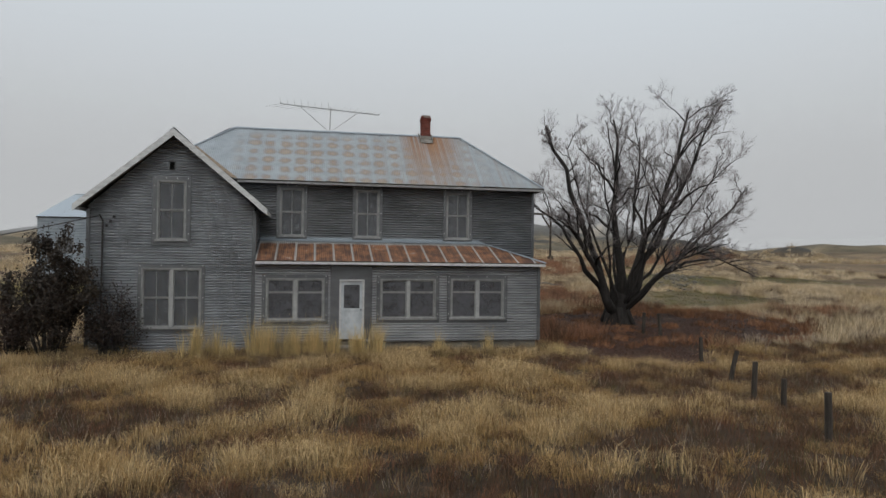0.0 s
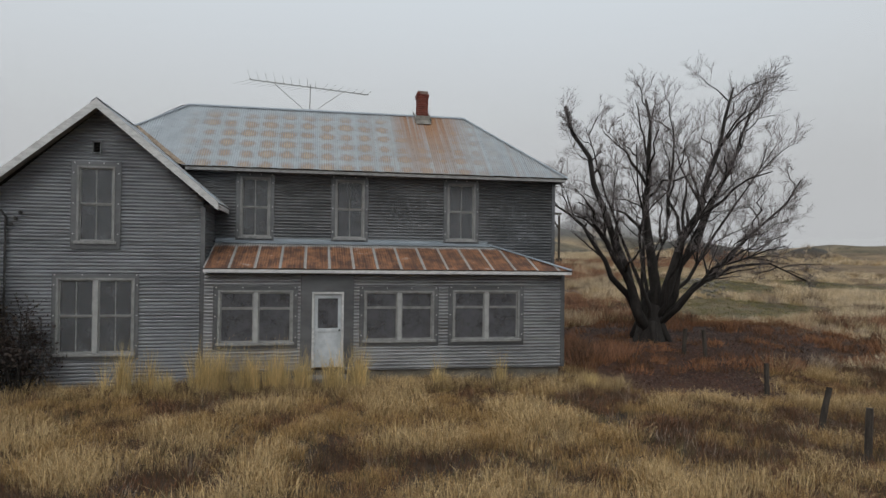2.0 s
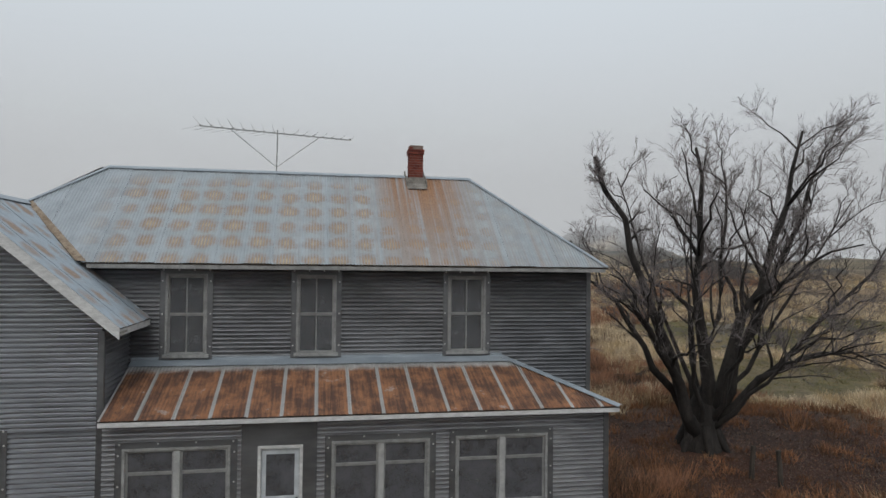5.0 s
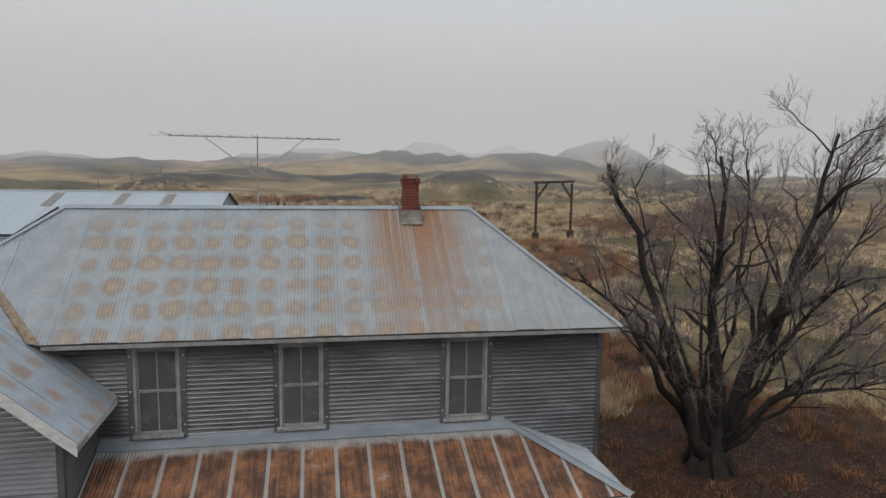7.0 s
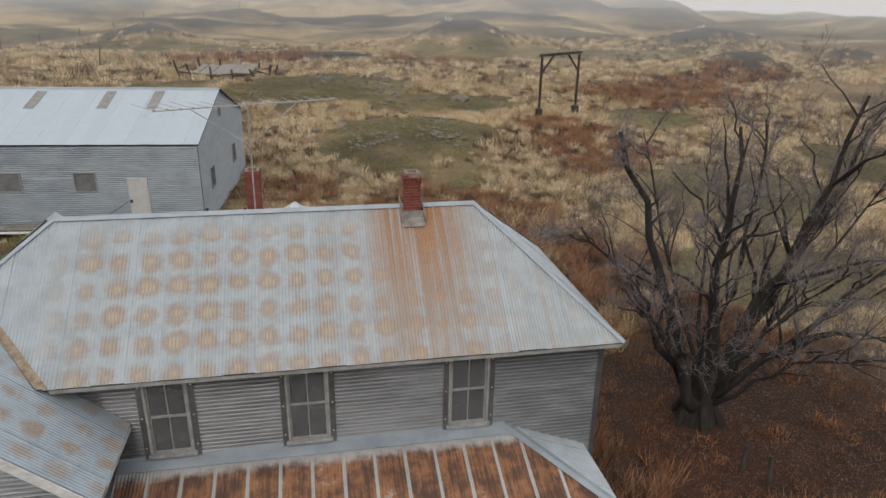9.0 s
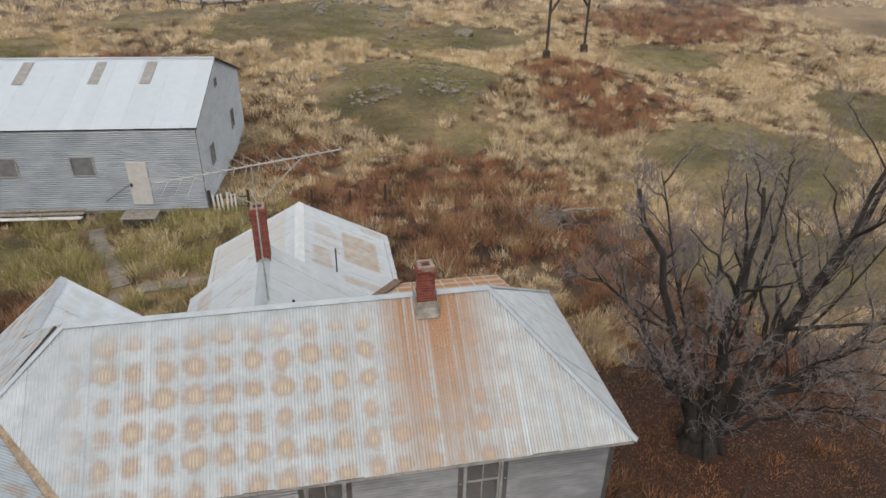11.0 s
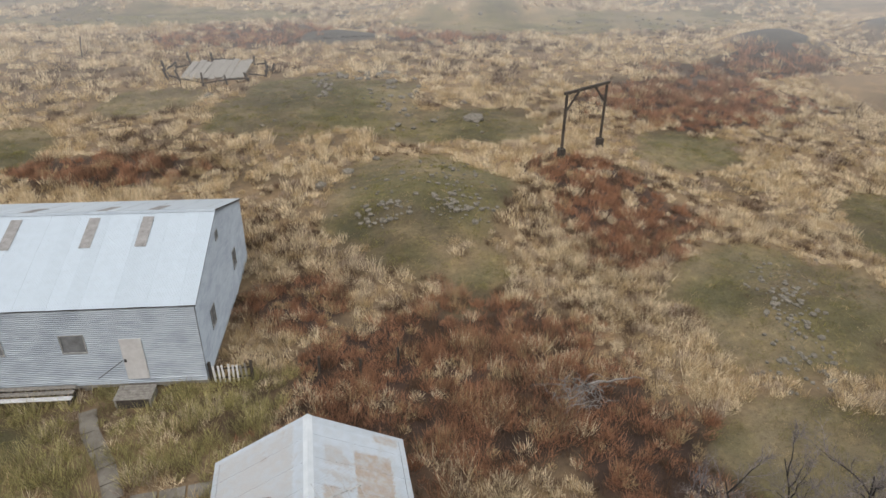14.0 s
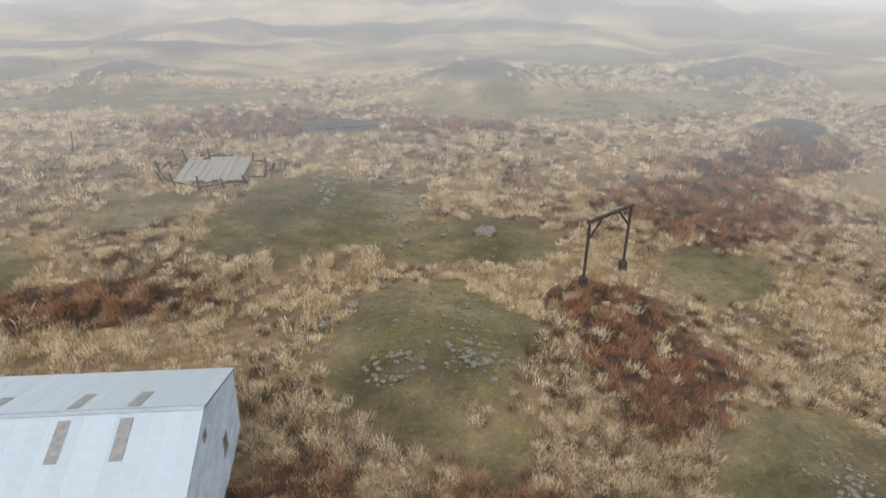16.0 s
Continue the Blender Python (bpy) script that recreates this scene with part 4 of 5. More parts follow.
for a, b, c in ((XG + HG - 0.05, XG + HG - 0.02, YF), (XG - HG + 0.02, XG - HG + 0.05, Y1 - 0.04)):
    s = Shape()
    s.box(a, b, Y0 + 0.04, c, ZGE - 0.16, ZGE - 0.02)
    part("eave_board", s, WHITE, house)

# porch roof
PZ, PT, PY, PXL, PXR, PXH = 3.22, 4.07, 25.5, -2.12, 9.12, 6.95
lp = math.hypot(YF - PY, PT - PZ)
porch_roof = part("porch_roof", Shape(), None, house, "low porch roof with deep orange rust between bright laps")
roof_slope(porch_roof, (PXL, PY, PZ), (1, 0, 0), (0, YF - PY, PT - PZ), [(0, 0), (PXR - PXL, 0), (PXH - PXL, lp), (0, lp)], 0.72, ROOF_PORCH)
lq = math.hypot(PXR - PXH, PT - PZ)
roof_slope(porch_roof, (PXR, PY, PZ), (0, 1, 0), (PXH - PXR, 0, PT - PZ), [(0, 0), (YF - PY, 0), (YF - PY, lq)], 0.72, ROOF_PLAIN)
ridge_cap(porch_roof, (PXH, YF - 0.05, PT), (PXR, PY, PZ), 0.14, 0.03, "hip_cap")
s = Shape()
slab(s, [(PXL, YF - 0.35, PT - 0.07), (PXH + 0.2, YF - 0.35, PT - 0.07), (PXH, YF - 0.03, PT + 0.045), (PXL, YF - 0.03, PT + 0.045)], Vector((0, 0, -0.006)))
s.box(PXL, PXH, YF - 0.045, YF - 0.035, PT + 0.02, PT + 0.13)
part("wall_flashing", s, CAP, porch_roof)
s = Shape()
s.box(PXL, PXR - 0.02, PY + 0.01, PY + 0.04, PZ - 0.13, PZ - 0.015, 0.004)
s.box(PXR - 0.05, PXR - 0.02, PY + 0.04, YF, PZ - 0.13, PZ - 0.015, 0.004)
part("porch_fascia", s, WHITE, house)
s = Shape()
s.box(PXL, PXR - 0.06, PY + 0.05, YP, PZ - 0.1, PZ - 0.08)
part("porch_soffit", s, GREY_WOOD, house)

# rear wing, low kitchen gable and lean-to
def gable(xc, half, zr, ze, y0, y1, zb, mat, inset=0.28, cap=None):
    g = part("rear_roof", Shape(), None, house)
    ll = math.hypot(half, zr - ze)
    roof_slope(g, (xc - half, y1, ze), (0, -1, 0), (half, 0, zr - ze), [(0, 0), (y1 - y0, 0), (y1 - y0, ll), (0, ll)], 0.66, mat)
    roof_slope(g, (xc + half, y0, ze), (0, 1, 0), (-half, 0, zr - ze), [(0, 0), (y1 - y0, 0), (y1 - y0, ll), (0, ll)], 0.66, mat)
    ridge_cap(g, (xc, y0, zr), (xc, y1, zr), 0.2, 0.13, mat=cap or PALE_CAP)
    w = half - inset
    corrugated_wall(house, (xc - w, y1 - inset, 0), (0, -1, 0), y1 - y0 - inset, zb, ze + 0.15, (-1, 0, 0))
    corrugated_wall(house, (xc + w, y0, 0), (0, 1, 0), y1 - y0 - inset, zb, ze + 0.15, (1, 0, 0))
    corrugated_wall(house, (xc + w, y1 - inset, 0), (-1, 0, 0), 2 * w, zb, ze, (0, 1, 0), apex=(w, zr - 0.12, ze + 0.12))


gable(0.45, 3.0, 6.35, 4.15, 33.7, 39.2, 0.0, ROOF_REAR, cap=CAP)
gable(1.55, 4.1, 4.75, 2.6, 35.0, 46.0, 0.0, ROOF_REAR)
lean = part("lean_to_roof", Shape(), None, house, "rust-blotched corrugated lean-to roof")
ls = math.hypot(7.6, 2.4)
roof_slope(lean, (10.1, 41.6, 2.55), (-1, 0, 0), (0, -7.6, 2.4), [(0, 0), (4.5, 0), (6.4, 3.3), (6.4, ls), (0, ls)], 0.66, ROOF_SHED)
s = Shape()
slab(s, [(5.52, 41.75, 2.72), (5.82, 41.6, 2.66), (3.98, 38.3, 3.74), (3.68, 38.45, 3.76)], Vector((0, 0, -0.02)))
part("lean_to_valley", s, plain("dark_rusted_valley", (0.05, 0.035, 0.025), (0.22, 0.14, 0.09), 9, 0.85), lean)
corrugated_wall(house, (9.85, 33.6, 0), (0, 1, 0), 7.75, 0.0, 2.5, (1, 0, 0), apex=(0.0, 4.85, 2.5))
corrugated_wall(house, (9.85, 41.3, 0), (-1, 0, 0), 4.4, 0.0, 2.45, (0, 1, 0))
brick_chimney(house, 5.0, 30.68, 8.5, 9.98, 0.42)
s = Shape()
slab(s, [(4.72, 30.2, 8.66), (5.28, 30.2, 8.66), (5.28, 30.44, 8.85), (4.72, 30.44, 8.85)], Vector((0, 0, -0.02)))
for a in (4.7, 5.27):
    slab(s, [(a, 30.25, 8.7), (a + 0.03, 30.25, 8.7), (a + 0.03, 31.0, 9.1), (a, 31.0, 9.1)], Vector((0, 0, 0.16)))
slab(s, [(4.74, 30.43, 8.8), (5.26, 30.43, 8.8), (5.26, 30.43, 9.0), (4.74, 30.43, 9.0)], Vector((0, -0.02, 0)))
part("chimney_flashing", s, GREY_WOOD, house)
brick_chimney(house, 0.42, 38.3, 6.0, 8.3, 0.5)
for x, y, z, h, r in ((1.45, 35.6, 5.5, 0.55, 0.05), (3.0, 40.6, 4.0, 1.1, 0.03)):
    s = Shape()
    s.tube([(x, y, z), (x, y, z + h)], [r, r], 8)
    part("vent_pipe", s, STEEL, house)

# ---- the barn ----
barn = thing("barn", "long pale galvanised metal barn with translucent roof strips", "barn", at=pose(-3.87, 53.55, 0, 0, 0, -5.6))
BL, BW, BZ, BE, BR = 16.6, 12.8, 1.3, 6.12, 8.38
b_door = (-4.05, -2.95, 1.62, 4.2)
b_wins = [(-6.95, -5.7, 3.4, 4.55), (-11.0, -9.75, 3.4, 4.55), (-15.2, -13.95, 3.4, 4.55)]
corrugated_wall(barn, (-BL, 0, 0), (1, 0, 0), BL, BZ, BE, (0, -1, 0), [(a + BL, b + BL, c, d) for a, b, c, d in b_wins + [b_door]], mat=BARN_SIDING, pitch=0.12, seg=4)
b_side = [(2.3, 3.2, 2.9, 4.2), (8.7, 9.6, 3.0, 4.3), (5.6, 6.2, 6.7, 7.3)]
corrugated_wall(barn, (0, 0, 0), (0, 1, 0), BW, BZ, BE, (1, 0, 0), b_side, apex=(BW / 2, BR - 0.1, BE), mat=BARN_SIDING, pitch=0.12, seg=4)
corrugated_wall(barn, (0, BW, 0), (-1, 0, 0), BL, BZ, BE, (0, 1, 0), mat=BARN_SIDING, pitch=0.12, seg=4)
corrugated_wall(barn, (-BL, BW, 0), (0, -1, 0), BW, BZ, BE, (-1, 0, 0), apex=(BW / 2, BR - 0.1, BE), mat=BARN_SIDING, pitch=0.12, seg=4)
b_roof = part("roof", Shape(), None, barn, "bright blue-white sheet roof")
lb = math.hypot(BW / 2 + 0.12, BR - BE)
roof_slope(b_roof, (-BL - 0.12, -0.12, BE), (1, 0, 0), (0, BW / 2 + 0.12, BR - BE), [(0, 0), (BL + 0.24, 0), (BL + 0.24, lb), (0, lb)], 0.8, ROOF_BARN)
roof_slope(b_roof, (0.12, BW + 0.12, BE), (-1, 0, 0), (0, -BW / 2 - 0.12, BR - BE), [(0, 0), (BL + 0.24, 0), (BL + 0.24, lb), (0, lb)], 0.8, ROOF_BARN)
ridge_cap(b_roof, (-BL - 0.12, BW / 2, BR), (0.12, BW / 2, BR), 0.2, 0.08)
for xs in (-3.75, -6.65, -10.8, -14.8):
    for sg in (-1, 1):
        s = Shape()
        f0, f1 = (0.60, 0.93)
        for i in range(24):
            a, b = xs + i * 0.6 / 24, xs + (i + 1) * 0.6 / 24
            ha, hb = [0.03 + 0.012 * math.cos(t / 0.075 * 2 * math.pi) for t in (a, b)]
            ya, yb_ = [BW / 2 + sg * (BW / 2 + 0.12) * (1 - f) for f in (f0, f1)]
            za, zb_ = [BE + (BR - BE) * f for f in (f0, f1)]
            slab(s, [(a, ya, za + ha), (b, ya, za + hb), (b, yb_, zb_ + hb), (a, yb_, zb_ + ha)], Vector((0, 0, -0.008)))
        part("roof_light", s, SKYLIGHT, b_roof)
for a, b, c, d in b_wins:
    s = Shape()
    for p, q, r, t in ((a, a + 0.06, c, d), (b - 0.06, b, c, d), (a + 0.06, b - 0.06, d - 0.06, d), (a + 0.06, b - 0.06, c, c + 0.06)):
        s.box(p, q, -0.075, 0.05, r, t)
    w = part("window", s, FRAME_GREY, barn)
    s = Shape()
    s.box(a + 0.06, b - 0.06, 0.0, 0.012, c + 0.06, d - 0.06)
    part("pane", s, PANE_BARN, w)
    # added near-black sheet in place of the barn's unlit inside
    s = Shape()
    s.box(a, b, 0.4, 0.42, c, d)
    part("room_shade_sheet", s, ROOM_SHADE, w)
for a, b, c, d in b_side:
    s = Shape()
    for p, q, r, t in ((a, a + 0.06, c, d), (b - 0.06, b, c, d), (a + 0.06, b - 0.06, d - 0.06, d), (a + 0.06, b - 0.06, c, c + 0.06)):
        s.box(-0.05, 0.075, p, q, r, t)
    w = part("window", s, FRAME_GREY, barn)
    s = Shape()
    s.box(-0.012, 0.0, a + 0.06, b - 0.06, c + 0.06, d - 0.06)
    part("pane", s, PANE_BARN, w)
    # the same painted darkness behind the side windows
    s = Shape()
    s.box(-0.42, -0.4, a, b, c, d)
    part("room_shade_sheet", s, ROOM_SHADE, w)
s = Shape()
a, b, c, d = b_door
s.box(a, b, -0.08, 0.0, c, d, 0.01)
bd = part("barn_door", s, BARN_DOOR, barn, "closed pale painted plank door")
s = Shape()
s.box(a + 0.03, a + 0.17, -0.12, -0.08, 2.75, 2.95, 0.01)
part("latch", s, STEEL, bd)
s = Shape()
s.tube([(a - 0.05, -0.08, 2.85), (a - 1.3, -0.5, 2.05)], [0.02, 0.02], 6)
part("prop_bar", s, STEEL, barn)
for i in range(9):
    for yy in (0.2, BW - 0.2):
        s = Shape()
        x = -0.2 - i * (BL - 0.4) / 8
        s.box(x - 0.18, x + 0.18, yy - 0.15, yy + 0.15, -0.2, BZ, 0.02)
        part("footing", s, CONCRETE, barn)
s = Shape()
s.box(-BL, 0.0, -0.03, 0.03, BZ - 0.2, BZ - 0.003, 0.01)
s.box(-0.03, 0.03, 0.03, BW, BZ - 0.2, BZ - 0.003, 0.01)
part("sill_beam", s, GREY_WOOD, barn)

BARN_AT = pose(-3.87, 53.55, 0, 0, 0, -5.6)


def wood_steps():
    st = thing("wooden_steps", "weathered wooden step platform below the barn door", "steps", at=BARN_AT @ pose(-3.5, -0.9, 0))
    z = ground_z(-7.4, 53)
    for i in range(6):
        s = Shape()
        s.box(-0.95, 0.95, -0.6 + i * 0.2, -0.42 + i * 0.2, 1.38, 1.42, 0.005)
        part("board", s, GREY_WOOD, st)
    for x in (-0.9, 0.82):
        s = Shape()
        s.box(x, x + 0.08, -0.58, 0.56, z - 0.3, 1.378)
        part("side_panel", s, GREY_WOOD, st)
    s = Shape()
    s.box(-0.81, 0.81, -0.58, -0.52, z - 0.3, 1.377)
    part("riser", s, DARK_WOOD, st)


wood_steps()


def plank_bench():
    be = thing("plank_bench", "low bench of grey planks along the barn wall", "bench", at=BARN_AT @ pose(-8.8, -0.75, 0))
    z = ground_z(-12.5, 53.8)
    for dy, dz, w, m in ((-0.35, 0.52, 0.28, WHITE), (0.0, 0.62, 0.26, GREY_WOOD), (0.3, 0.72, 0.24, GREY_WOOD)):
        s = Shape()
        s.box(-2.4, 2.2, dy - w / 2, dy + w / 2, z + dz - 0.07, z + dz, 0.01)
        part("plank", s, m, be)
    for x in (-2.2, -0.1, 2.0):
        s = Shape()
        s.box(x - 0.06, x + 0.06, -0.42, 0.4, z - 0.25, z + 0.445)
        part("leg", s, DARK_WOOD, be)


plank_bench()


def picket_fence():
    fe = thing("picket_fence", "short run of pale leaning pickets beside the barn", "fence", at=BARN_AT @ pose(0.25, 0.1, 0))
    z = ground_z(-3, 54)
    rng = random.Random(4)
    for i in range(8):
        s = Shape()
        x = 0.1 + i * 0.24
        t = rng.uniform(-0.08, 0.08)
        s.beam((x, 0, z - 0.15), (x + t, 0.02, z + 1.15 + rng.uniform(-0.1, 0.05)), 0.11, 0.025, (0, 1, 0))
        part("picket", s, WHITE if i < 6 else GREY_WOOD, fe)
    for dz in (0.25, 0.85):
        s = Shape()
        s.beam((-0.05, 0.045, z + dz), (2.0, 0.045, z + dz + 0.05), 0.05, 0.08, (0, 1, 0))
        part("rail", s, DARK_WOOD, fe)
    for x in (-0.12, 2.05):
        s = Shape()
        s.beam((x, 0.06, z - 0.3), (x, 0.06, z + 1.3), 0.14, 0.14, (0, 1, 0))
        part("post", s, DARK_WOOD, fe)


picket_fence()


# ---- concrete path between barn and kitchen ----
def path_run(points, width, name):
    for (x0, y0), (x1, y1) in zip(points, points[1:]):
        dx, dy = x1 - x0, y1 - y0
        ln = math.hypot(dx, dy)
        n = max(1, round(ln / 1.3))
        px, py = -dy / ln * width / 2, dx / ln * width / 2
        for i in range(n):
            f0, f1 = i / n + 0.015, (i + 1) / n - 0.015
            q = []
            for f, sg in ((f0, -1), (f1, -1), (f1, 1), (f0, 1)):
                x, y = x0 + dx * f + px * sg, y0 + dy * f + py * sg
                q.append((x, y, max(ground_z(x, y), ground_z(x0 + dx * f, y0 + dy * f)) + 0.06))
            s = Shape()
            slab(s, q[::-1], Vector((0, 0, -0.25)))
            part("slab", s, PATHSTONE, name)


footpath = thing("pavement_path", "cracked concrete slab path through yard grass", "path", kind="structure")
path_run([(-9.8, 52.6), (-9.3, 51.0), (-8.0, 48.6), (-7.25, 46.6)], 0.85, footpath)
path_run([(-6.6, 46.3), (-2.9, 46.5)], 0.8, footpath)
path_run([(-7.4, 46.0), (-7.2, 43.6), (-7.5, 41.0)], 0.75, footpath)


# ---- television aerial ----
def aerial():
    an = thing("television_aerial", "tall aluminium television aerial with long boom on a mast", "antenna")
    mx, my, zt = 0.74, 35.0, 10.95
    s = Shape()
    s.tube([(0.66, 35.5, 6.0), (mx, my, zt + 0.15)], [0.028, 0.022], 6)
    part("mast", s, ALU, an)
    a, b = Vector((-1.72, 34.3, zt + 0.03)), Vector((3.3, 36.0, zt + 0.08))
    s = Shape()
    s.tube([a, b], [0.022, 0.022], 6)
    part("boom", s, ALU, an)
    d = (b - a).normalized()
    side = Vector((-d.y, d.x, 0))
    for f in (0.18, 0.78):
        s = Shape()
        s.tube([a + (b - a) * f, Vector((mx - 0.03, my + 0.1, zt - 1.15))], [0.014, 0.014], 5)
        part("strut", s, ALU, an)
    for i in range(16):
        f = i / 15
        ln = 1.25 - 0.75 * f + (0.25 if i in (3, 7) else 0)
        c = a + (b - a) * f
        s = Shape()
        for sg in (-1, 1):
            s.tube([c + Vector((0, 0, 0.012)), c + side * sg * ln - d * 0.35 * ln * (1 if i < 9 else 0.2) + Vector((0, 0, 0.05))], [0.009, 0.006], 4)
        s.box(c.x - 0.03, c.x + 0.03, c.y - 0.03, c.y + 0.03, c.z - 0.02, c.z + 0.05)
        part("element", s, ALU, an)


aerial()

# ---- service cable and conduit at the wing ----
s = Shape()
p0, p1 = Vector((-7.6, 25.93, 4.75)), Vector((-40, 28, 5.2))
s.tube([p0.lerp(p1, i / 16) - Vector((0, 0, 2.2 * (1 - (2 * i / 16 - 1) ** 2))) for i in range(17)], [0.02] * 17, 5)
solid("service_cable", s, STEEL, "black sagging overhead service cable to the wing", "cable")
s = Shape()
s.tube([(-7.45, 25.9, 0.3), (-7.45, 25.9, 4.6), (-7.55, 25.84, 4.8)], [0.03, 0.03, 0.03], 6)
for k in range(3):
    s.box(-7.35 + 0.12 * k, -7.28 + 0.12 * k, 25.86, 25.97, 4.35 + 0.16 * k, 4.45 + 0.16 * k, 0.01)
part("conduit", s, STEEL, house)


# ---- fence posts along the gully ----
def post(x, y, h, lean, az, r=0.085):
    z = ground_z(x, y)
    s = Shape()
    dx, dy = rot2(math.sin(radians(lean)) * h, 0, radians(az))
    q = [Vector((x, y, z - 0.3)), Vector((x + dx * 0.5, y + dy * 0.5, z + h * 0.5)), Vector((x + dx, y + dy, z + h * math.cos(radians(lean))))]
    s.tube(q, [r, r * 0.95, r * 0.9], 7)
    return solid("fence_post", s, DARK_WOOD, "dark weathered round wooden fence post in dry grass", "post", "fence posts")


for x, y, h, lean, az in ((11.0, 12.7, 1.15, 2, 90), (13.3, 17.1, 0.85, 3, 30), (12.95, 17.95, 1.2, 4, 20), (13.72, 20.29, 1.2, 14, 0), (15.2, 24.3, 1.0, 3, 90), (16.2, 29.3, 1.1, 6, 180), (15.6, 29.9, 1.0, 4, 0),
                          (4.2, 52.8, 1.2, 3, 10), (6.4, 53.4, 1.2, 5, 100), (2.0, 53.4, 1.1, 4, 60), (-27, 121, 2.6, 8, 20), (-22, 70, 1.4, 4, 0), (-25, 71, 1.4, 3, 50), (-19.5, 48, 1.5, 6, 0), (-21.5, 50, 1.4, 2, 0), (-58, 150, 1.7, 5, 0), (-54, 158, 1.7, 3, 90), (-50, 166, 1.7, 9, 30),
                          (-45, 175, 1.8, 2, 0), (-40, 183, 1.8, 6, 120), (-35, 190, 1.8, 3, 0), (-29, 197, 1.8, 4, 60), (-22, 204, 1.8, 5, 0), (-15, 210, 1.8, 3, 0)):
    post(x, y, h, lean, az)


# ---- timber gate frame on the rise ----
def gate_frame():
    g = thing("gate_frame", "tall dark timber gallows frame with corner braces on a rise", "gate")
    l, r = Vector((24.6, 78.2, ground_z(24.6, 78.2) - 0.1)), Vector((29.4, 80.8, ground_z(29.4, 80.8) - 0.1))
    zt = 8.85
    for p in (l, r):
        s = Shape()
        s.beam(p, (p.x, p.y, zt), 0.24, 0.24, (0.5, 1, 0))
        part("post", s, DARK_WOOD, g)
        s = Shape()
        s.box(p.x - 0.3, p.x + 0.3, p.y - 0.3, p.y + 0.3, p.z - 0.2, p.z + 1.15, 0.04)
        part("stub", s, DARK_WOOD, g)
    d = (r - l).normalized()
    s = Shape()
    s.beam((l.x - d.x * 0.3, l.y - d.y * 0.3, zt + 0.1), (r.x + d.x * 0.3, r.y + d.y * 0.3, zt + 0.2), 0.22, 0.24)
    part("crossbeam", s, DARK_WOOD, g)
    for p, sg in ((l, 1), (r, -1)):
        s = Shape()
        s.beam((p.x, p.y, zt - 1.6), (p.x + d.x * sg * 1.6, p.y + d.y * sg * 1.6, zt), 0.14, 0.16)
        part("brace", s, DARK_WOOD, g)


gate_frame()


# ---- ruined stock pen: fallen roof sheet among leaning posts ----
def ruin():
    zc = ground_z(-8.5, 110)
    r = thing("ruined_pen", "collapsed grey board roof ringed by leaning dark posts", "ruin")
    rng = random.Random(9)
    for i in range(9):
        s = Shape()
        x = -12.2 + i * 0.82
        s.beam((x, 106.5 + rng.uniform(-0.5, 0.5), zc + 0.2 + rng.uniform(0, 0.12)), (x + 0.9, 113.5 + rng.uniform(-1, 0.6), zc + 0.75 + rng.uniform(0, 0.15)), 0.8, 0.06)
        part("board", s, GREY_WOOD, r)
    for i in range(14):
        a = i / 14 * 2 * math.pi
        x, y = -8.3 + 6.1 * math.cos(a), 110 + 5.4 * math.sin(a)
        s = Shape()
        z = ground_z(x, y)
        s.beam((x, y, z - 0.3), (x + rng.uniform(-0.7, 0.7), y + rng.uniform(-0.5, 0.5), z + rng.uniform(0.9, 1.9)), 0.2, 0.2)
        part("post", s, DARK_WOOD, r)
        b = (i + 1) / 14 * 2 * math.pi
        s = Shape()
        s.beam((x, y, z + rng.uniform(0.3, 1.0)), (-8.3 + 6.1 * math.cos(b), 110 + 5.4 * math.sin(b), z + rng.uniform(0.1, 0.8)), 0.09, 0.16)
        part("rail", s, DARK_WOOD, r)


ruin()

# ---- bare cottonwood beside the house ----
def wander(rng, a, b, n, wob, sag=0.0):
    a, b = Vector(a), Vector(b)
    out = []
    for i in range(n + 1):
        f = i / n
        p = a.lerp(b, f)
        k = math.sin(math.pi * f) if 0 < i < n else 0.0
        p += Vector((rng.gauss(0, wob), rng.gauss(0, wob), rng.gauss(0, wob))) * (1 if 0 < i else 0)
        p.z += sag * k
        out.append(p)
    return out


def at_length(pts, f):
    t = f * (len(pts) - 1)
    i = min(int(t), len(pts) - 2)
    return pts[i].lerp(pts[i + 1], t - i), (pts[i + 1] - pts[i]).normalized()


def spray(rng, twigs, pts, length, count, depth, radius, lo=0.25, up=0.35):
    """Side shoots along a branch, each with finer shoots of its own."""
    for _ in range(count):
        f = rng.uniform(lo, 1.0)
        p, d = at_length(pts, f)
        v = Vector((rng.gauss(0, 1), rng.gauss(0, 1), rng.gauss(0, 1))).normalized()
        w = (d * 0.75 + v * 0.8 + Vector((0, 0, up))).normalized()
        ln = length * rng.uniform(0.45, 1.1) * (1.1 - 0.45 * f)
        q = wander(rng, p, p + w * ln, 3 if depth > 1 else 2 if depth else 1, ln * 0.05, ln * 0.05)
        r = radius * rng.uniform(0.7, 1.1)
        twigs.tube(q, [r, r * 0.75, r * 0.55, r * 0.35][:len(q)], 3 if r < 0.015 else 4, cap=False)
        if depth:
            spray(rng, twigs, q, length * 0.46, 6 if depth > 1 else 4, depth - 1, radius * 0.5, 0.2, up)


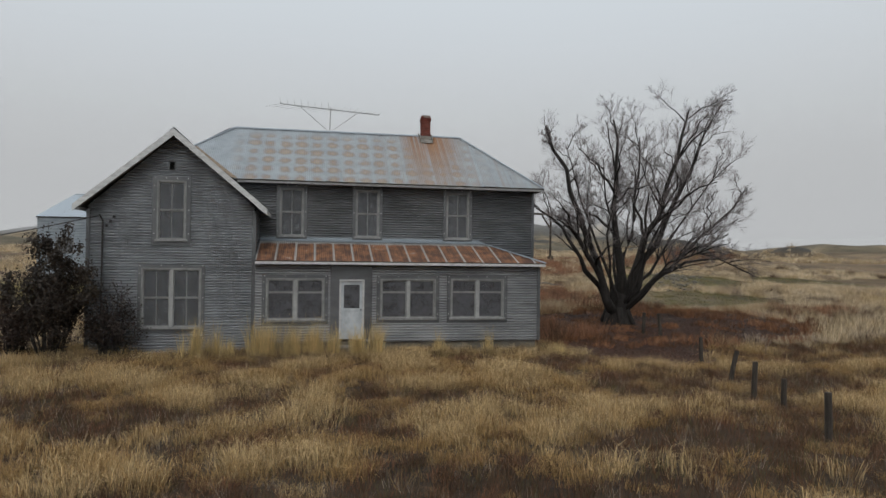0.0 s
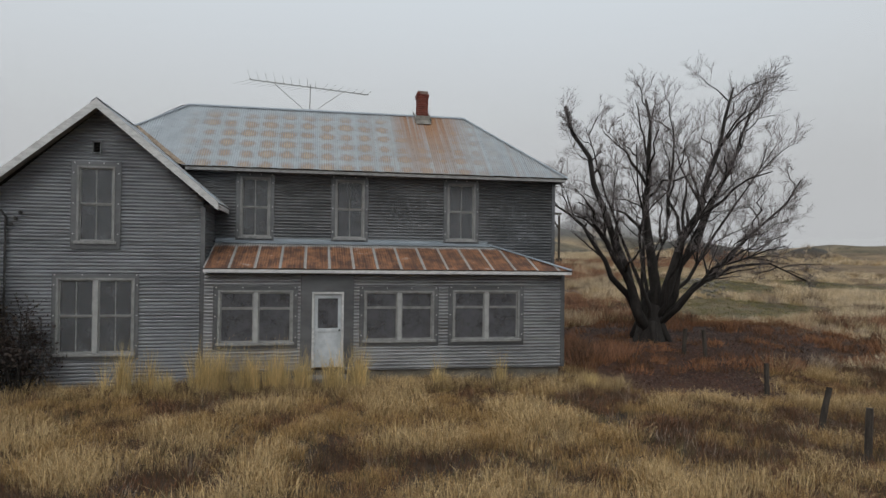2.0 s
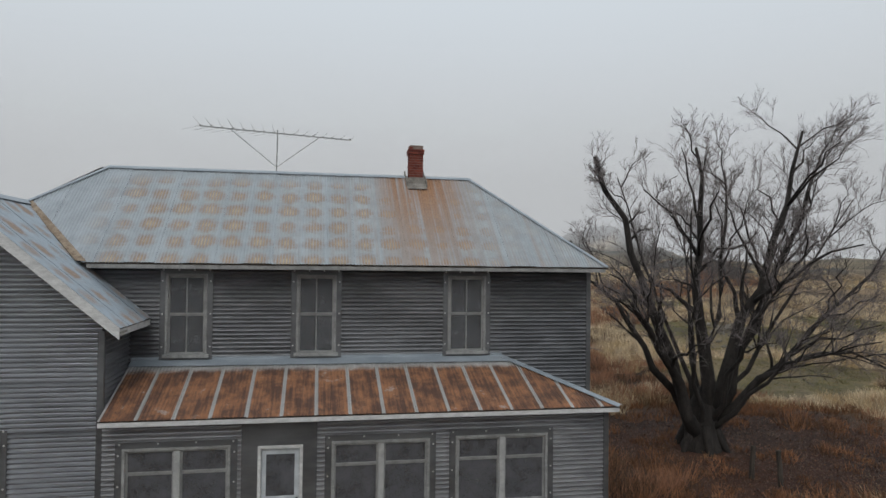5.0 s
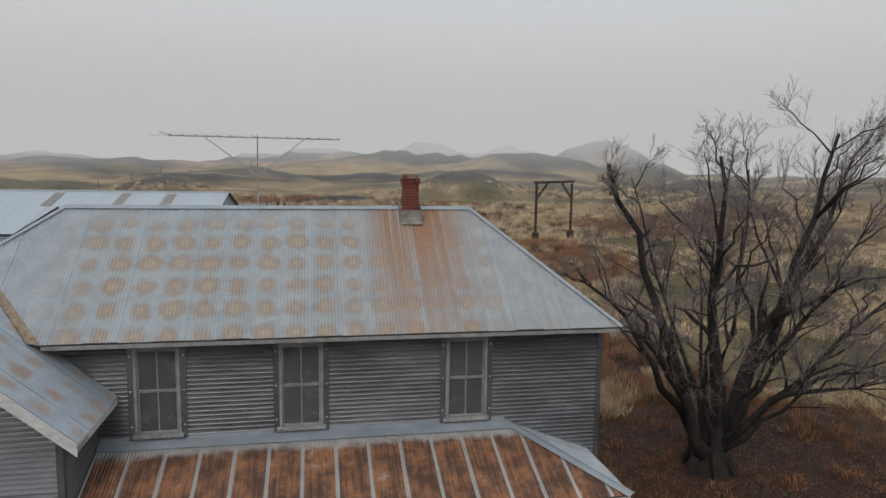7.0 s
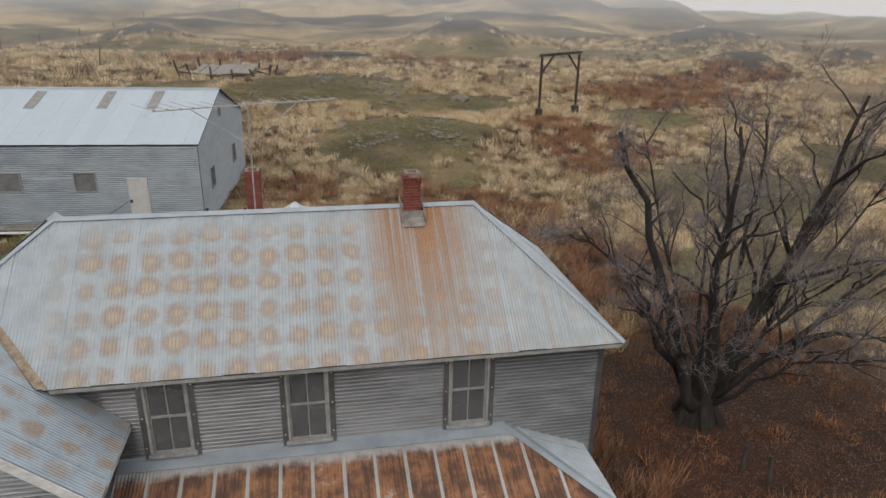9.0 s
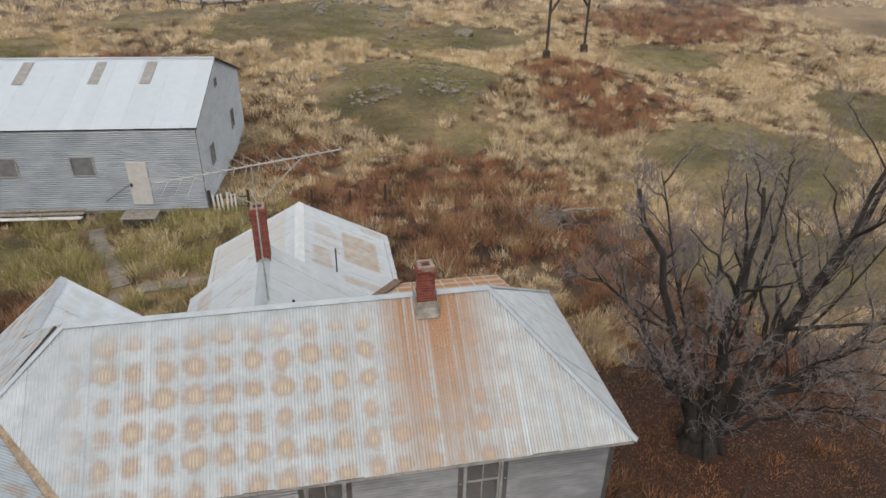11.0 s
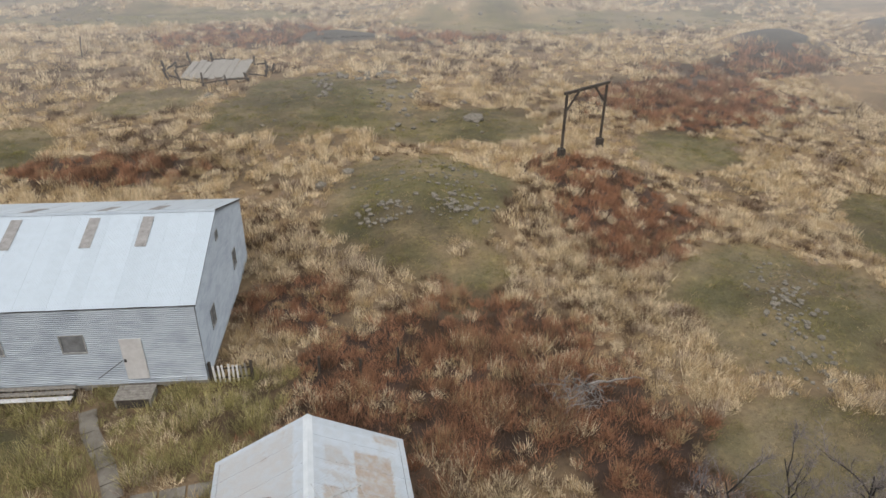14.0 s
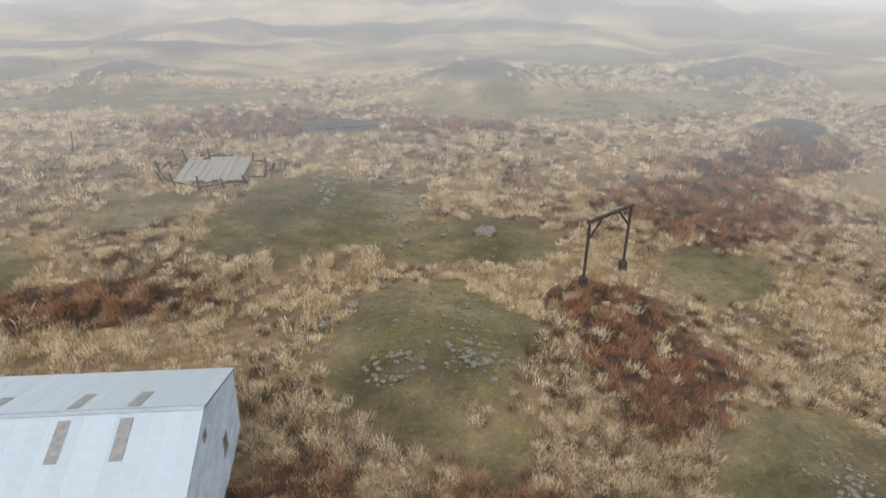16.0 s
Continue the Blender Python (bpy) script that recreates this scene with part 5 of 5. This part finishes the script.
def cottonwood(x, y):
    rng = random.Random(21)
    tree = thing("tree", "large bare many-stemmed tree with dark bark beside the house", "tree")
    z = ground_z(x, y) - 0.1
    base = Vector((x, y, z))
    trunk, limbs, twigs = Shape(), [], Shape()
    trunk.tube([base + Vector((0, 0, -0.3)), base + Vector((0, 0, 0.1)), base + Vector((0.02, 0, 0.4)), base + Vector((0, 0.03, 0.8)), base + Vector((0.03, 0, 1.4)), base + Vector((0.02, 0.02, 1.8)), base + Vector((0.0, 0.0, 2.2))], [0.86, 0.72, 0.61, 0.56, 0.48, 0.34, 0.1], 14)
    for k in range(6):
        a = k * 1.05 + 0.3
        trunk.tube([base + Vector((math.cos(a) * 0.45, math.sin(a) * 0.45, 0.9)), base + Vector((math.cos(a) * 0.75, math.sin(a) * 0.75, 0.25)), base + Vector((math.cos(a) * 1.05, math.sin(a) * 1.05, -0.25))], [0.16, 0.14, 0.05], 7)
    # limb: foot height, tip offset, arch, thickness, broken
    plan = [(1.6, (-4.3, 0.6, 10.1), 0.2, 0.27, 1), (1.2, (-4.4, -1.6, 6.0), 0.3, 0.26, 0), (1.6, (-4.8, 2.2, 6.8), 0.5, 0.24, 0), (2.2, (-0.5, -0.4, 10.6), 0.0, 0.30, 0),
            (2.0, (-2.2, 2.6, 9.6), 0.2, 0.15, 0), (2.0, (2.0, 1.8, 10.2), 0.2, 0.24, 0), (2.0, (3.7, -0.2, 11.2), -0.3, 0.30, 0), (1.8, (5.5, 1.2, 10.6), -0.3, 0.27, 0), (1.8, (4.7, 0.4, 9.9), -0.2, 0.15, 0), (1.7, (6.0, 0.6, 8.8), -0.2, 0.16, 0),
            (1.6, (6.4, -0.8, 7.2), -0.2, 0.24, 0), (1.5, (6.2, -1.0, 2.9), 1.5, 0.20, 0), (1.8, (1.2, -3.4, 7.0), 0.3, 0.15, 0), (1.6, (1.4, 4.2, 8.4), 0.3, 0.15, 0), (1.4, (3.4, -3.6, 4.2), 0.7, 0.14, 0), (1.5, (-2.6, -2.6, 8.0), 0.1, 0.15, 0)]
    for foot, tip, arch, thick, broken in plan:
        foot *= 0.5
        thick *= 0.86 if thick > 0.25 else 0.64
        start = base + Vector((tip[0] * 0.06, tip[1] * 0.06, foot))
        end = base + Vector((tip[0] * (0.9 if tip[0] < 0 else 1.06) + 0.15, tip[1] * 1.05, tip[2] * 1.01))
        pts = wander(rng, start, end, 8, 0.11, arch)
        rad = [thick * (1.3 - 1.1 * (i / 8) ** 0.6) for i in range(9)]
        if broken:
            rad = [thick * (0.9 - 0.6 * i / 8) for i in range(9)]
        s = Shape()
        s.tube(pts, rad, 9)
        ln = (end - start).length
        for j in range(9):
            f = rng.uniform(0.32, 0.96)
            p, d = at_length(pts, f)
            v = Vector((rng.gauss(0, 1), rng.gauss(0, 1), rng.gauss(0, 0.8))).normalized()
            w = (d * 0.8 + v * 0.85 + Vector((0, 0, 0.25))).normalized()
            bl = ln * rng.uniform(0.22, 0.46) * (1.18 - 0.72 * f)
            bl *= 0.45 if broken else 1.0
            q = wander(rng, p, p + w * bl, 5, bl * 0.026, bl * 0.05)
            r = max(0.03, thick * (1 - 0.8 * f) * 0.55)
            s.tube(q, [r * (1 - 0.75 * i / 5) for i in range(6)], 6)
            spray(rng, twigs, q, bl * 0.62, 8, 2, 0.014)
        spray(rng, twigs, pts, ln * 0.15, 11, 2, 0.015, 0.4)
        limbs.append(s)
    part("trunk", trunk, BARK, tree, smooth=True)
    for s in limbs:
        part("limb", s, BARK, tree, smooth=True)
    tw = part("crown", twigs, TWIG, tree, "fine leafless grey twigs")
    return tree


cottonwood(15.55, 32.6)


# ---- dark shrubs against the wing ----
def shrub(x, y, rx, ry, h, count, seed, tone):
    rng = np.random.RandomState(seed)
    pr = random.Random(seed)
    sh = thing("shrub", "dark half-bare shrub with small purplish leaves by the wall", "shrub", "shrubs by the wing")
    z = ground_z(x, y)
    wood = Shape()
    tips = []
    for k in range(26):
        a, f = pr.uniform(0, 6.283), math.sqrt(pr.random())
        top = Vector((x + rx * f * math.cos(a), y + ry * f * math.sin(a), z + h * (1.05 - 0.55 * f * f) * pr.uniform(0.65, 1.0)))
        pts = wander(pr, (x + 0.2 * math.cos(a) * rx, y + 0.2 * math.sin(a) * ry, z - 0.1), top, 6, 0.06, 0.1)
        wood.tube(pts, [0.03, 0.026, 0.022, 0.018, 0.014, 0.01, 0.005], 4)
        tips.append(pts)
        for _ in range(5):
            p, d = at_length(pts, pr.uniform(0.35, 0.95))
            w = (d + Vector((pr.gauss(0, 0.7), pr.gauss(0, 0.7), pr.gauss(0, 0.5)))).normalized()
            q = wander(pr, p, p + w * pr.uniform(0.25, 0.7), 3, 0.03)
            wood.tube(q, [0.012, 0.009, 0.006, 0.003], 3, cap=False)
            tips.append(q)
    part("branchwork", wood, BARK, sh)
    which = rng.randint(0, len(tips), count)
    at = rng.rand(count) ** 0.7
    c = np.array([tuple(at_length(tips[i], f)[0]) for i, f in zip(which, at)]) + rng.normal(0, 0.11, (count, 3))
    c[:, 2] = np.maximum(c[:, 2], z + 0.05)
    u = rng.normal(0, 1, (count, 3))
    u /= np.linalg.norm(u, axis=1)[:, None]
    w = np.cross(u, rng.normal(0, 1, (count, 3)))
    w /= np.linalg.norm(w, axis=1)[:, None]
    ln, wd = rng.uniform(0.035, 0.075, (count, 1)), rng.uniform(0.018, 0.035, (count, 1))
    co = np.stack([c - u * ln, c + w * wd, c + u * ln, c - w * wd], 1).reshape(-1, 3)
    col = np.repeat(np.array(tone) * rng.uniform(0.5, 1.6, (count, 1)), 4, 0)
    part("foliage", fast_mesh("foliage", co, np.arange(count * 4).reshape(-1, 4), 4, LEAF, col), None, sh)


shrub(-8.8, 25.0, 1.45, 0.9, 5.0, 19000, 5, (0.02, 0.016, 0.013))
shrub(-6.9, 25.15, 0.95, 0.7, 2.7, 2300, 6, (0.025, 0.017, 0.017))
shrub(-10.2, 25.6, 1.2, 1.0, 2.6, 7000, 7, (0.03, 0.016, 0.012))


# ---- dead fallen brush behind the house ----
def dead_brush(x, y):
    pr = random.Random(3)
    b = thing("fallen_branches", "tangle of bleached fallen branches among brown weeds", "branches")
    s = Shape()
    z = ground_z(x, y)
    for k in range(70):
        a = pr.uniform(0, 6.283)
        r = pr.uniform(0.2, 1.8)
        p = Vector((x + r * math.cos(a), y + 0.7 * r * math.sin(a), z + pr.uniform(0.1, 0.9)))
        q = p + Vector((pr.gauss(0, 0.8), pr.gauss(0, 0.6), pr.uniform(-0.2, 0.6)))
        w = wander(pr, p, q, 4, 0.07, 0.15)
        s.tube(w, [0.03, 0.026, 0.02, 0.014, 0.006], 4)
    w = wander(pr, (x + 0.5, y + 0.3, z + 0.8), (x + 4.0, y + 0.6, z + 0.5), 6, 0.06, 0.1)
    s.tube(w, [0.07, 0.06, 0.055, 0.05, 0.04, 0.03, 0.02], 6)
    part("branch", s, DEAD_WOOD, b)


dead_brush(15.5, 49.0)


# ---- stones on the mounds ----
def stone_shape(shape, x, y, r, rng):
    bm = bmesh.new()
    bmesh.ops.create_icosphere(bm, subdivisions=1, radius=1)
    z = ground_z(x, y)
    sx, sy, sz, a = r * rng.uniform(0.8, 1.3), r * rng.uniform(0.7, 1.1), r * rng.uniform(0.45, 0.8), rng.uniform(0, 6.28)
    n = len(shape.v)
    for v in bm.verts:
        k = rng.uniform(0.8, 1.15)
        px, py = rot2(v.co.x * sx * k, v.co.y * sy * k, a)
        shape.v.append((x + px, y + py, z + sz * 0.25 + v.co.z * sz * k))
    for f in bm.faces:
        shape.f.append(tuple(n + v.index for v in f.verts))
        shape.uv.append(None)
    bm.free()


def stone_scatter(x, y, rx, ry, n, r, seed):
    rng = random.Random(seed)
    s = Shape()
    for _ in range(n):
        stone_shape(s, x + rng.gauss(0, rx), y + rng.gauss(0, ry), r * rng.uniform(0.4, 1.5), rng)
    solid("stones", s, STONE, "scattered grey lichen-covered field stones on turf", "stones", kind="stuff")


for i, (x, y, rx, ry, n, r) in enumerate(((7.2, 69.5, 1.3, 1.0, 45, 0.2), (13.3, 69.0, 1.5, 1.0, 60, 0.2), (9, 74, 2.0, 2.0, 25, 0.18), (14, 75, 1.6, 2.0, 50, 0.17), (31, 53.5, 0.9, 1.6, 80, 0.17), (28.5, 49.0, 1.6, 1.5, 60, 0.15), (32.5, 57, 1.5, 2.0, 40, 0.14),
                                     (12, 96, 2.0, 3.5, 40, 0.3), (5, 88, 6, 3, 30, 0.2), (4, 101, 0.6, 2.0, 25, 0.28), (9, 106, 2.5, 1.5, 40, 0.4), (58, 133, 16, 4, 60, 0.38), (-25, 150, 8, 4, 14, 0.5))):
    stone_scatter(x, y, rx, ry, n, r, 100 + i)
for i, (x, y, r) in enumerate(((5.3, 79, 0.55), (2.8, 76.5, 0.6), (19.2, 90.5, 1.1), (17.3, 77.5, 0.45), (-8.6, 100, 0.9), (8.0, 81.5, 0.4))):
    s = Shape()
    stone_shape(s, x, y, r, random.Random(i))
    solid("boulder", s, STONE, "pale weathered boulder sunk in the turf", "boulder", "boulders")


# ---- grass ----
GOLD, STRAW, BROWN, RUSTY = (0.56, 0.42, 0.24), (0.80, 0.66, 0.45), (0.105, 0.062, 0.037), (0.37, 0.185, 0.105)
TURF, GREY = (0.185, 0.17, 0.052), (0.42, 0.33, 0.25)


def blades(name, x, y, n, h, spread, width, lean, colour, label, bend=True, seed=1, kind="stuff", rough=(0.6, 1.12), mess=0.6, curl=0.0, shade=0.25):
    """Tufts at (x, y): n blades each, of height h, fanning out over the tuft's spread, in the tuft's own colour."""
    rng = np.random.RandomState(seed)
    k = len(x)
    rep = np.repeat(np.arange(k), n)
    m = len(rep)
    out = np.sqrt(rng.rand(m))
    r = out * (spread[rep] if np.ndim(spread) else spread)
    az = rng.uniform(0, 2 * np.pi, m)
    bx, by = x[rep] + r * np.cos(az), y[rep] + r * np.sin(az)
    bz = height(bx, by) - 0.04
    hh = h[rep] * rng.uniform(rough[0], rough[1], m) * (1.0 - 0.3 * out)
    la = az + rng.normal(0, mess, m)
    droop = curl * rng.rand(m)
    ll = hh * lean * (0.15 + out * rng.uniform(0.3, 1.3, m))
    fa = rng.uniform(0, np.pi, m)
    wx, wy = np.cos(fa) * width / 2, np.sin(fa) * width / 2
    lx, ly = np.cos(la) * ll, np.sin(la) * ll
    if bend:
        v = np.stack([np.stack([bx - wx, by - wy, bz], -1), np.stack([bx + wx, by + wy, bz], -1),
                      np.stack([bx - wx * 0.8 + lx * 0.35, by - wy * 0.8 + ly * 0.35, bz + hh * 0.62], -1),
                      np.stack([bx + wx * 0.8 + lx * 0.35, by + wy * 0.8 + ly * 0.35, bz + hh * 0.62], -1),
                      np.stack([bx + lx * (1 + droop), by + ly * (1 + droop), bz + hh * (0.97 - 0.38 * droop)], -1)], 1)
        tri = np.array([[0, 1, 3], [0, 3, 2], [2, 3, 4]])
    else:
        v = np.stack([np.stack([bx - wx, by - wy, bz], -1), np.stack([bx + wx, by + wy, bz], -1), np.stack([bx + lx, by + ly, bz + hh], -1)], 1)
        tri = np.array([[0, 1, 2]])
    q = v.shape[1]
    idx = (np.arange(m)[:, None, None] * q + tri[None]).reshape(-1, 3)
    col = np.repeat(colour[rep] * rng.uniform(1 - shade, 1 + shade, (m, 1)), q, 0)
    me = fast_mesh(name, v.reshape(-1, 3), idx, 3, GRASS, col)
    return tagged(new(name, me), label, "grass", kind=kind)


def footprint(x, y):
    """True where a building, path or trunk stands."""
    b = (x > -8.1) & (x < 9.5) & (y > 25.75) & (y < 33.2)
    b |= (x > -8.1) & (x < -2.0) & (y > 25.75) & (y < 34.8)
    b |= (x > -2.7) & (x < 3.4) & (y > 33) & (y < 38.6)
    b |= (x > -2.5) & (x < 5.5) & (y > 38) & (y < 45.9)
    b |= (x > 3) & (x < 10) & (y > 33) & (y < 41.5)
    u, v = rot2(x + 3.87, y - 53.55, radians(5.6))
    b |= (u > -16.8) & (u < 0.1) & (v > -0.1) & (v < 12.6)
    b |= (u > -4.5) & (u < -2.5) & (v > -1.6) & (v < 0)
    b |= np.hypot(x - 15.55, y - 32.6) < 1.0
    for (ax, ay), (cx, cy) in (((-9.8, 52.6), (-9.3, 51.0)), ((-9.3, 51.0), (-8.0, 48.6)), ((-8.0, 48.6), (-7.25, 46.6)), ((-6.9, 46.3), (-2.9, 46.5)), ((-7.4, 46.4), (-7.2, 43.6))):
        dx, dy = cx - ax, cy - ay
        t = np.clip(((x - ax) * dx + (y - ay) * dy) / (dx * dx + dy * dy), 0, 1)
        b |= np.hypot(x - ax - t * dx, y - ay - t * dy) < 0.55
    b |= np.hypot((x + 8.3) / 5, (y - 110) / 4.5) < 1
    return b


def paint(k, rng, base, share_list):
    col = np.empty((k, 3))
    col[:] = base
    pick = rng.rand(k)
    low = np.zeros(k)
    for share, c in share_list:
        m = (pick >= low) & (pick < low + share)
        col[m] = c
        low = low + share
    return col


def front_grass():
    rng = np.random.RandomState(11)

    def spots(k):
        y = np.sqrt(rng.uniform(7.5 ** 2, 27.5 ** 2, k))
        x = -0.52 * y - 3 + rng.rand(k) * (1.6 * y + 7)
        ok = ~footprint(x, y) & (blotch(x, y, LITTER, 51) < 0.6 + 0.4 * rng.rand(k))
        return x[ok], y[ok]

    def gloom(x, y):
        d = ease(0.45 * fractal(x, y, 4.2, 66, 2) + 0.55 * fractal(x, y, 1.5, 61, 3), 0.51, 0.40)
        return np.maximum(d, 0.62 * blotch(x, y, [(12.0, 15, 4.0, 6.0)], 5))

    x, y = spots(5600)
    d = gloom(x, y)
    ok = rng.rand(len(x)) > 0.72 * d
    x, y, d = x[ok], y[ok], d[ok]
    tone = fractal(x, y, 1.6, 63, 2) + 0.12 * (rng.rand(len(x)) - 0.5) - 0.14 * d
    pale, dark = ease(tone, 0.46, 0.60), ease(tone, 0.44, 0.30)
    col = paint(len(x), rng, (0.46, 0.29, 0.115), [(0.85 * pale, (0.63, 0.45, 0.225)), (0.55 * dark, (0.10, 0.052, 0.026)), (0.35 * dark, (0.24, 0.115, 0.055))])
    size = rng.uniform(0.7, 1.2, len(x)) * (0.8 + 0.5 * pale - 0.2 * d)
    blades("front_bunchgrass", x, y, 74, 0.5 * size, 0.36 * size, 0.0095, 0.85, col, "dry golden bunchgrass in rounded clumps before the house", seed=12, mess=1.5, curl=0.9, shade=0.42)
    x, y = rng.uniform(-9, 10.5, 420), rng.uniform(24.1, 25.7, 420)
    col = paint(420, rng, (0.52, 0.37, 0.17), [(0.3 * np.ones(420), BROWN), (0.3 * np.ones(420), (0.66, 0.50, 0.27))])
    size = rng.uniform(0.5, 1.25, 420)
    blades("wall_grass", x, y, 60, 0.55 * size, 0.26 * size, 0.0095, 0.7, col, "dry straw grass standing against the house wall", seed=14, mess=1.2, curl=0.6, shade=0.42)
    x, y = spots(26000)
    d = gloom(x, y)
    col = paint(len(x), rng, (0.11, 0.062, 0.032), [(0.34 * (1 - d), (0.42, 0.28, 0.12)), (0.26 + 0 * d, (0.19, 0.088, 0.046)), (0.12 + 0 * d, (0.13, 0.115, 0.045)), (0.07 + 0 * d, GREY)])
    h = rng.uniform(0.14, 0.36, len(x)) * (1 + 0.65 * d)
    blades("front_weeds", x, y, 12, h, 0.16, 0.011, 0.7, col, "low brown weeds and stems between the bunchgrass", bend=False, seed=13, mess=1.2, shade=0.4)


front_grass()


def tall_clump(x, y, h, n, r):
    rng = np.random.RandomState(int(x * 10 + 500))
    k = 9
    h = h + 0.2
    cx, cy = x + rng.normal(0, r * 0.7, k), y + rng.normal(0, r * 0.4, k)
    col = np.array([(0.74, 0.56, 0.26)] * k) * rng.uniform(0.8, 1.15, (k, 1))
    ob = blades("grass_clump", cx, cy, n, h * rng.uniform(0.75, 1.1, k), 0.09, 0.009, 0.3, col, "tall upright clump of bright straw-yellow grass by the porch", seed=int(x * 7 + 90), kind="thing", rough=(0.3, 1.25), mess=1.0, shade=0.4)
    tagged(ob, category="grass clump", group="tall grass clumps")


for x, y, h, n, r in ((-4.1, 24.7, 1.5, 55, 0.22), (-3.4, 24.9, 1.25, 45, 0.2), (-1.9, 24.6, 1.55, 80, 0.18), (-1.5, 24.9, 1.35, 50, 0.15), (-0.75, 24.7, 1.4, 60, 0.16), (0.05, 24.8, 1.5, 75, 0.2), (0.75, 24.7, 1.3, 50, 0.12),
                      (1.55, 24.6, 1.25, 60, 0.16), (2.35, 24.7, 1.45, 50, 0.11), (4.6, 24.8, 0.95, 25, 0.12), (6.6, 24.9, 1.15, 22, 0.08), (-2.9, 24.5, 0.8, 40, 0.2), (9.3, 24.5, 0.6, 40, 0.3)):
    tall_clump(x, y, h, n, r)


def meadow(name, x0, x1, y0, y1, k, n, width, seed, size=1.0):
    rng = np.random.RandomState(seed)
    x, y = rng.uniform(x0, x1, k), rng.uniform(y0, y1, k)
    lump, patch = fractal(x, y, 3.0, 81), fractal(x, y, 7, 86)
    green, rusty, litter, rock = zones(x, y)
    rusty = np.maximum(rusty, litter)
    keep = ~footprint(x, y) & (rng.rand(k) > 0.8 * green) & (rng.rand(k) > 0.72 * litter) & (rng.rand(k) > 0.95 * rock) & (rng.rand(k) < 0.4 + lump)
    x, y, lump, patch, green, rusty, litter, rock = [a[keep] for a in (x, y, lump, patch, green, rusty, litter, rock)]
    m = len(x)
    col = paint(m, rng, GOLD, [(0.58 * rusty, RUSTY), (0.27 * rusty, BROWN), (0.06 * rusty, STRAW), (0.42 * (1 - rusty), STRAW), (0.28 * (1 - rusty) * ease(patch, 0.6, 0.4), BROWN), (0.12 * (1 - rusty), GREY)])
    wide = rng.uniform(0.6, 1.35, m) * size * (0.65 + 0.75 * lump)
    h = (0.42 + 0.3 * lump + 0.15 * rusty) * wide
    g = green > 0.5
    col[g] = np.array(TURF) * rng.uniform(0.8, 1.5, (g.sum(), 1))
    h[g] *= 0.28
    yard = (y < 54) & (y > 41) & (x < 3) & (rusty < 0.5) & (rng.rand(m) < 0.75)
    col[yard] = np.array((0.34, 0.30, 0.13)) * rng.uniform(0.6, 1.5, (yard.sum(), 1))
    h[yard] *= 1.25
    h[litter > 0.5] *= 0.5
    dim = litter > 0.3
    col[dim] = np.array((0.27, 0.125, 0.058)) * rng.uniform(0.4, 1.5, (dim.sum(), 1))
    blades(name, x, y, n, h, 0.4 * wide, width, 0.8, col, "dry tan and russet rangeland grass in rounded tufts", bend=False, seed=seed + 1, mess=1.3, shade=0.4)


meadow("near_meadow_grass", -26, 48, 27, 66, 12500, 66, 0.03, 201)
meadow("meadow_grass", -34, 66, 66, 100, 7500, 60, 0.045, 211, 1.15)
meadow("far_meadow_grass", -52, 100, 100, 165, 9000, 34, 0.07, 221, 1.4)


def turf():
    rng = np.random.RandomState(301)
    k = 60000
    x, y = rng.uniform(-30, 60, k), rng.uniform(40, 108, k)
    keep = (blotch(x, y, GREEN, 31) > 0.35 + 0.5 * rng.rand(k)) & ~footprint(x, y) & (rng.rand(k) < 0.2 + fractal(x, y, 2.5, 91))
    x, y = x[keep][:11000], y[keep][:11000]
    m = len(x)
    col = paint(m, rng, TURF, [(0.2 * np.ones(m), (0.30, 0.22, 0.12)), (0.3 * np.ones(m), (0.13, 0.13, 0.04)), (0.1 * np.ones(m), GOLD), (0.12 * np.ones(m), BROWN)])
    blades("turf", x, y, 16, rng.uniform(0.06, 0.2, m), rng.uniform(0.15, 0.4, m), 0.035, 0.8, col, "short mossy olive turf with dead stalks", bend=False, seed=302)


turf()


def leaf_litter():
    rng = np.random.RandomState(77)
    k = 64000
    x, y = rng.uniform(8.5, 28, k), rng.uniform(22, 41, k)
    keep = (blotch(x, y, LITTER, 51) > rng.rand(k) * 0.9) & ~footprint(x, y)
    x, y = x[keep], y[keep]
    m = len(x)
    c = np.stack([x, y, height(x, y) + rng.uniform(0.01, 0.06, m)], -1)
    u = rng.normal(0, 1, (m, 3)) * (1, 1, 0.45)
    u /= np.linalg.norm(u, axis=1)[:, None]
    w = np.cross(u, rng.normal(0, 0.35, (m, 3)) + (0, 0, 1))
    w /= np.linalg.norm(w, axis=1)[:, None]
    s = rng.uniform(0.018, 0.045, (m, 1))
    co = np.stack([c - u * s, c + w * s * 0.7, c + u * s, c - w * s * 0.7], 1).reshape(-1, 3)
    tones = np.array([(0.24, 0.08, 0.04), (0.16, 0.058, 0.032), (0.30, 0.13, 0.06), (0.08, 0.036, 0.024), (0.26, 0.15, 0.08)])
    col = np.repeat(tones[rng.randint(0, 5, m)] * rng.uniform(0.3, 0.8, (m, 1)), 4, 0)
    tagged(new("leaf_litter", fast_mesh("leaf_litter", co, np.arange(m * 4).reshape(-1, 4), 4, LEAF, col)), "fallen reddish-brown leaves under the bare tree", "leaves", kind="stuff")


leaf_litter()
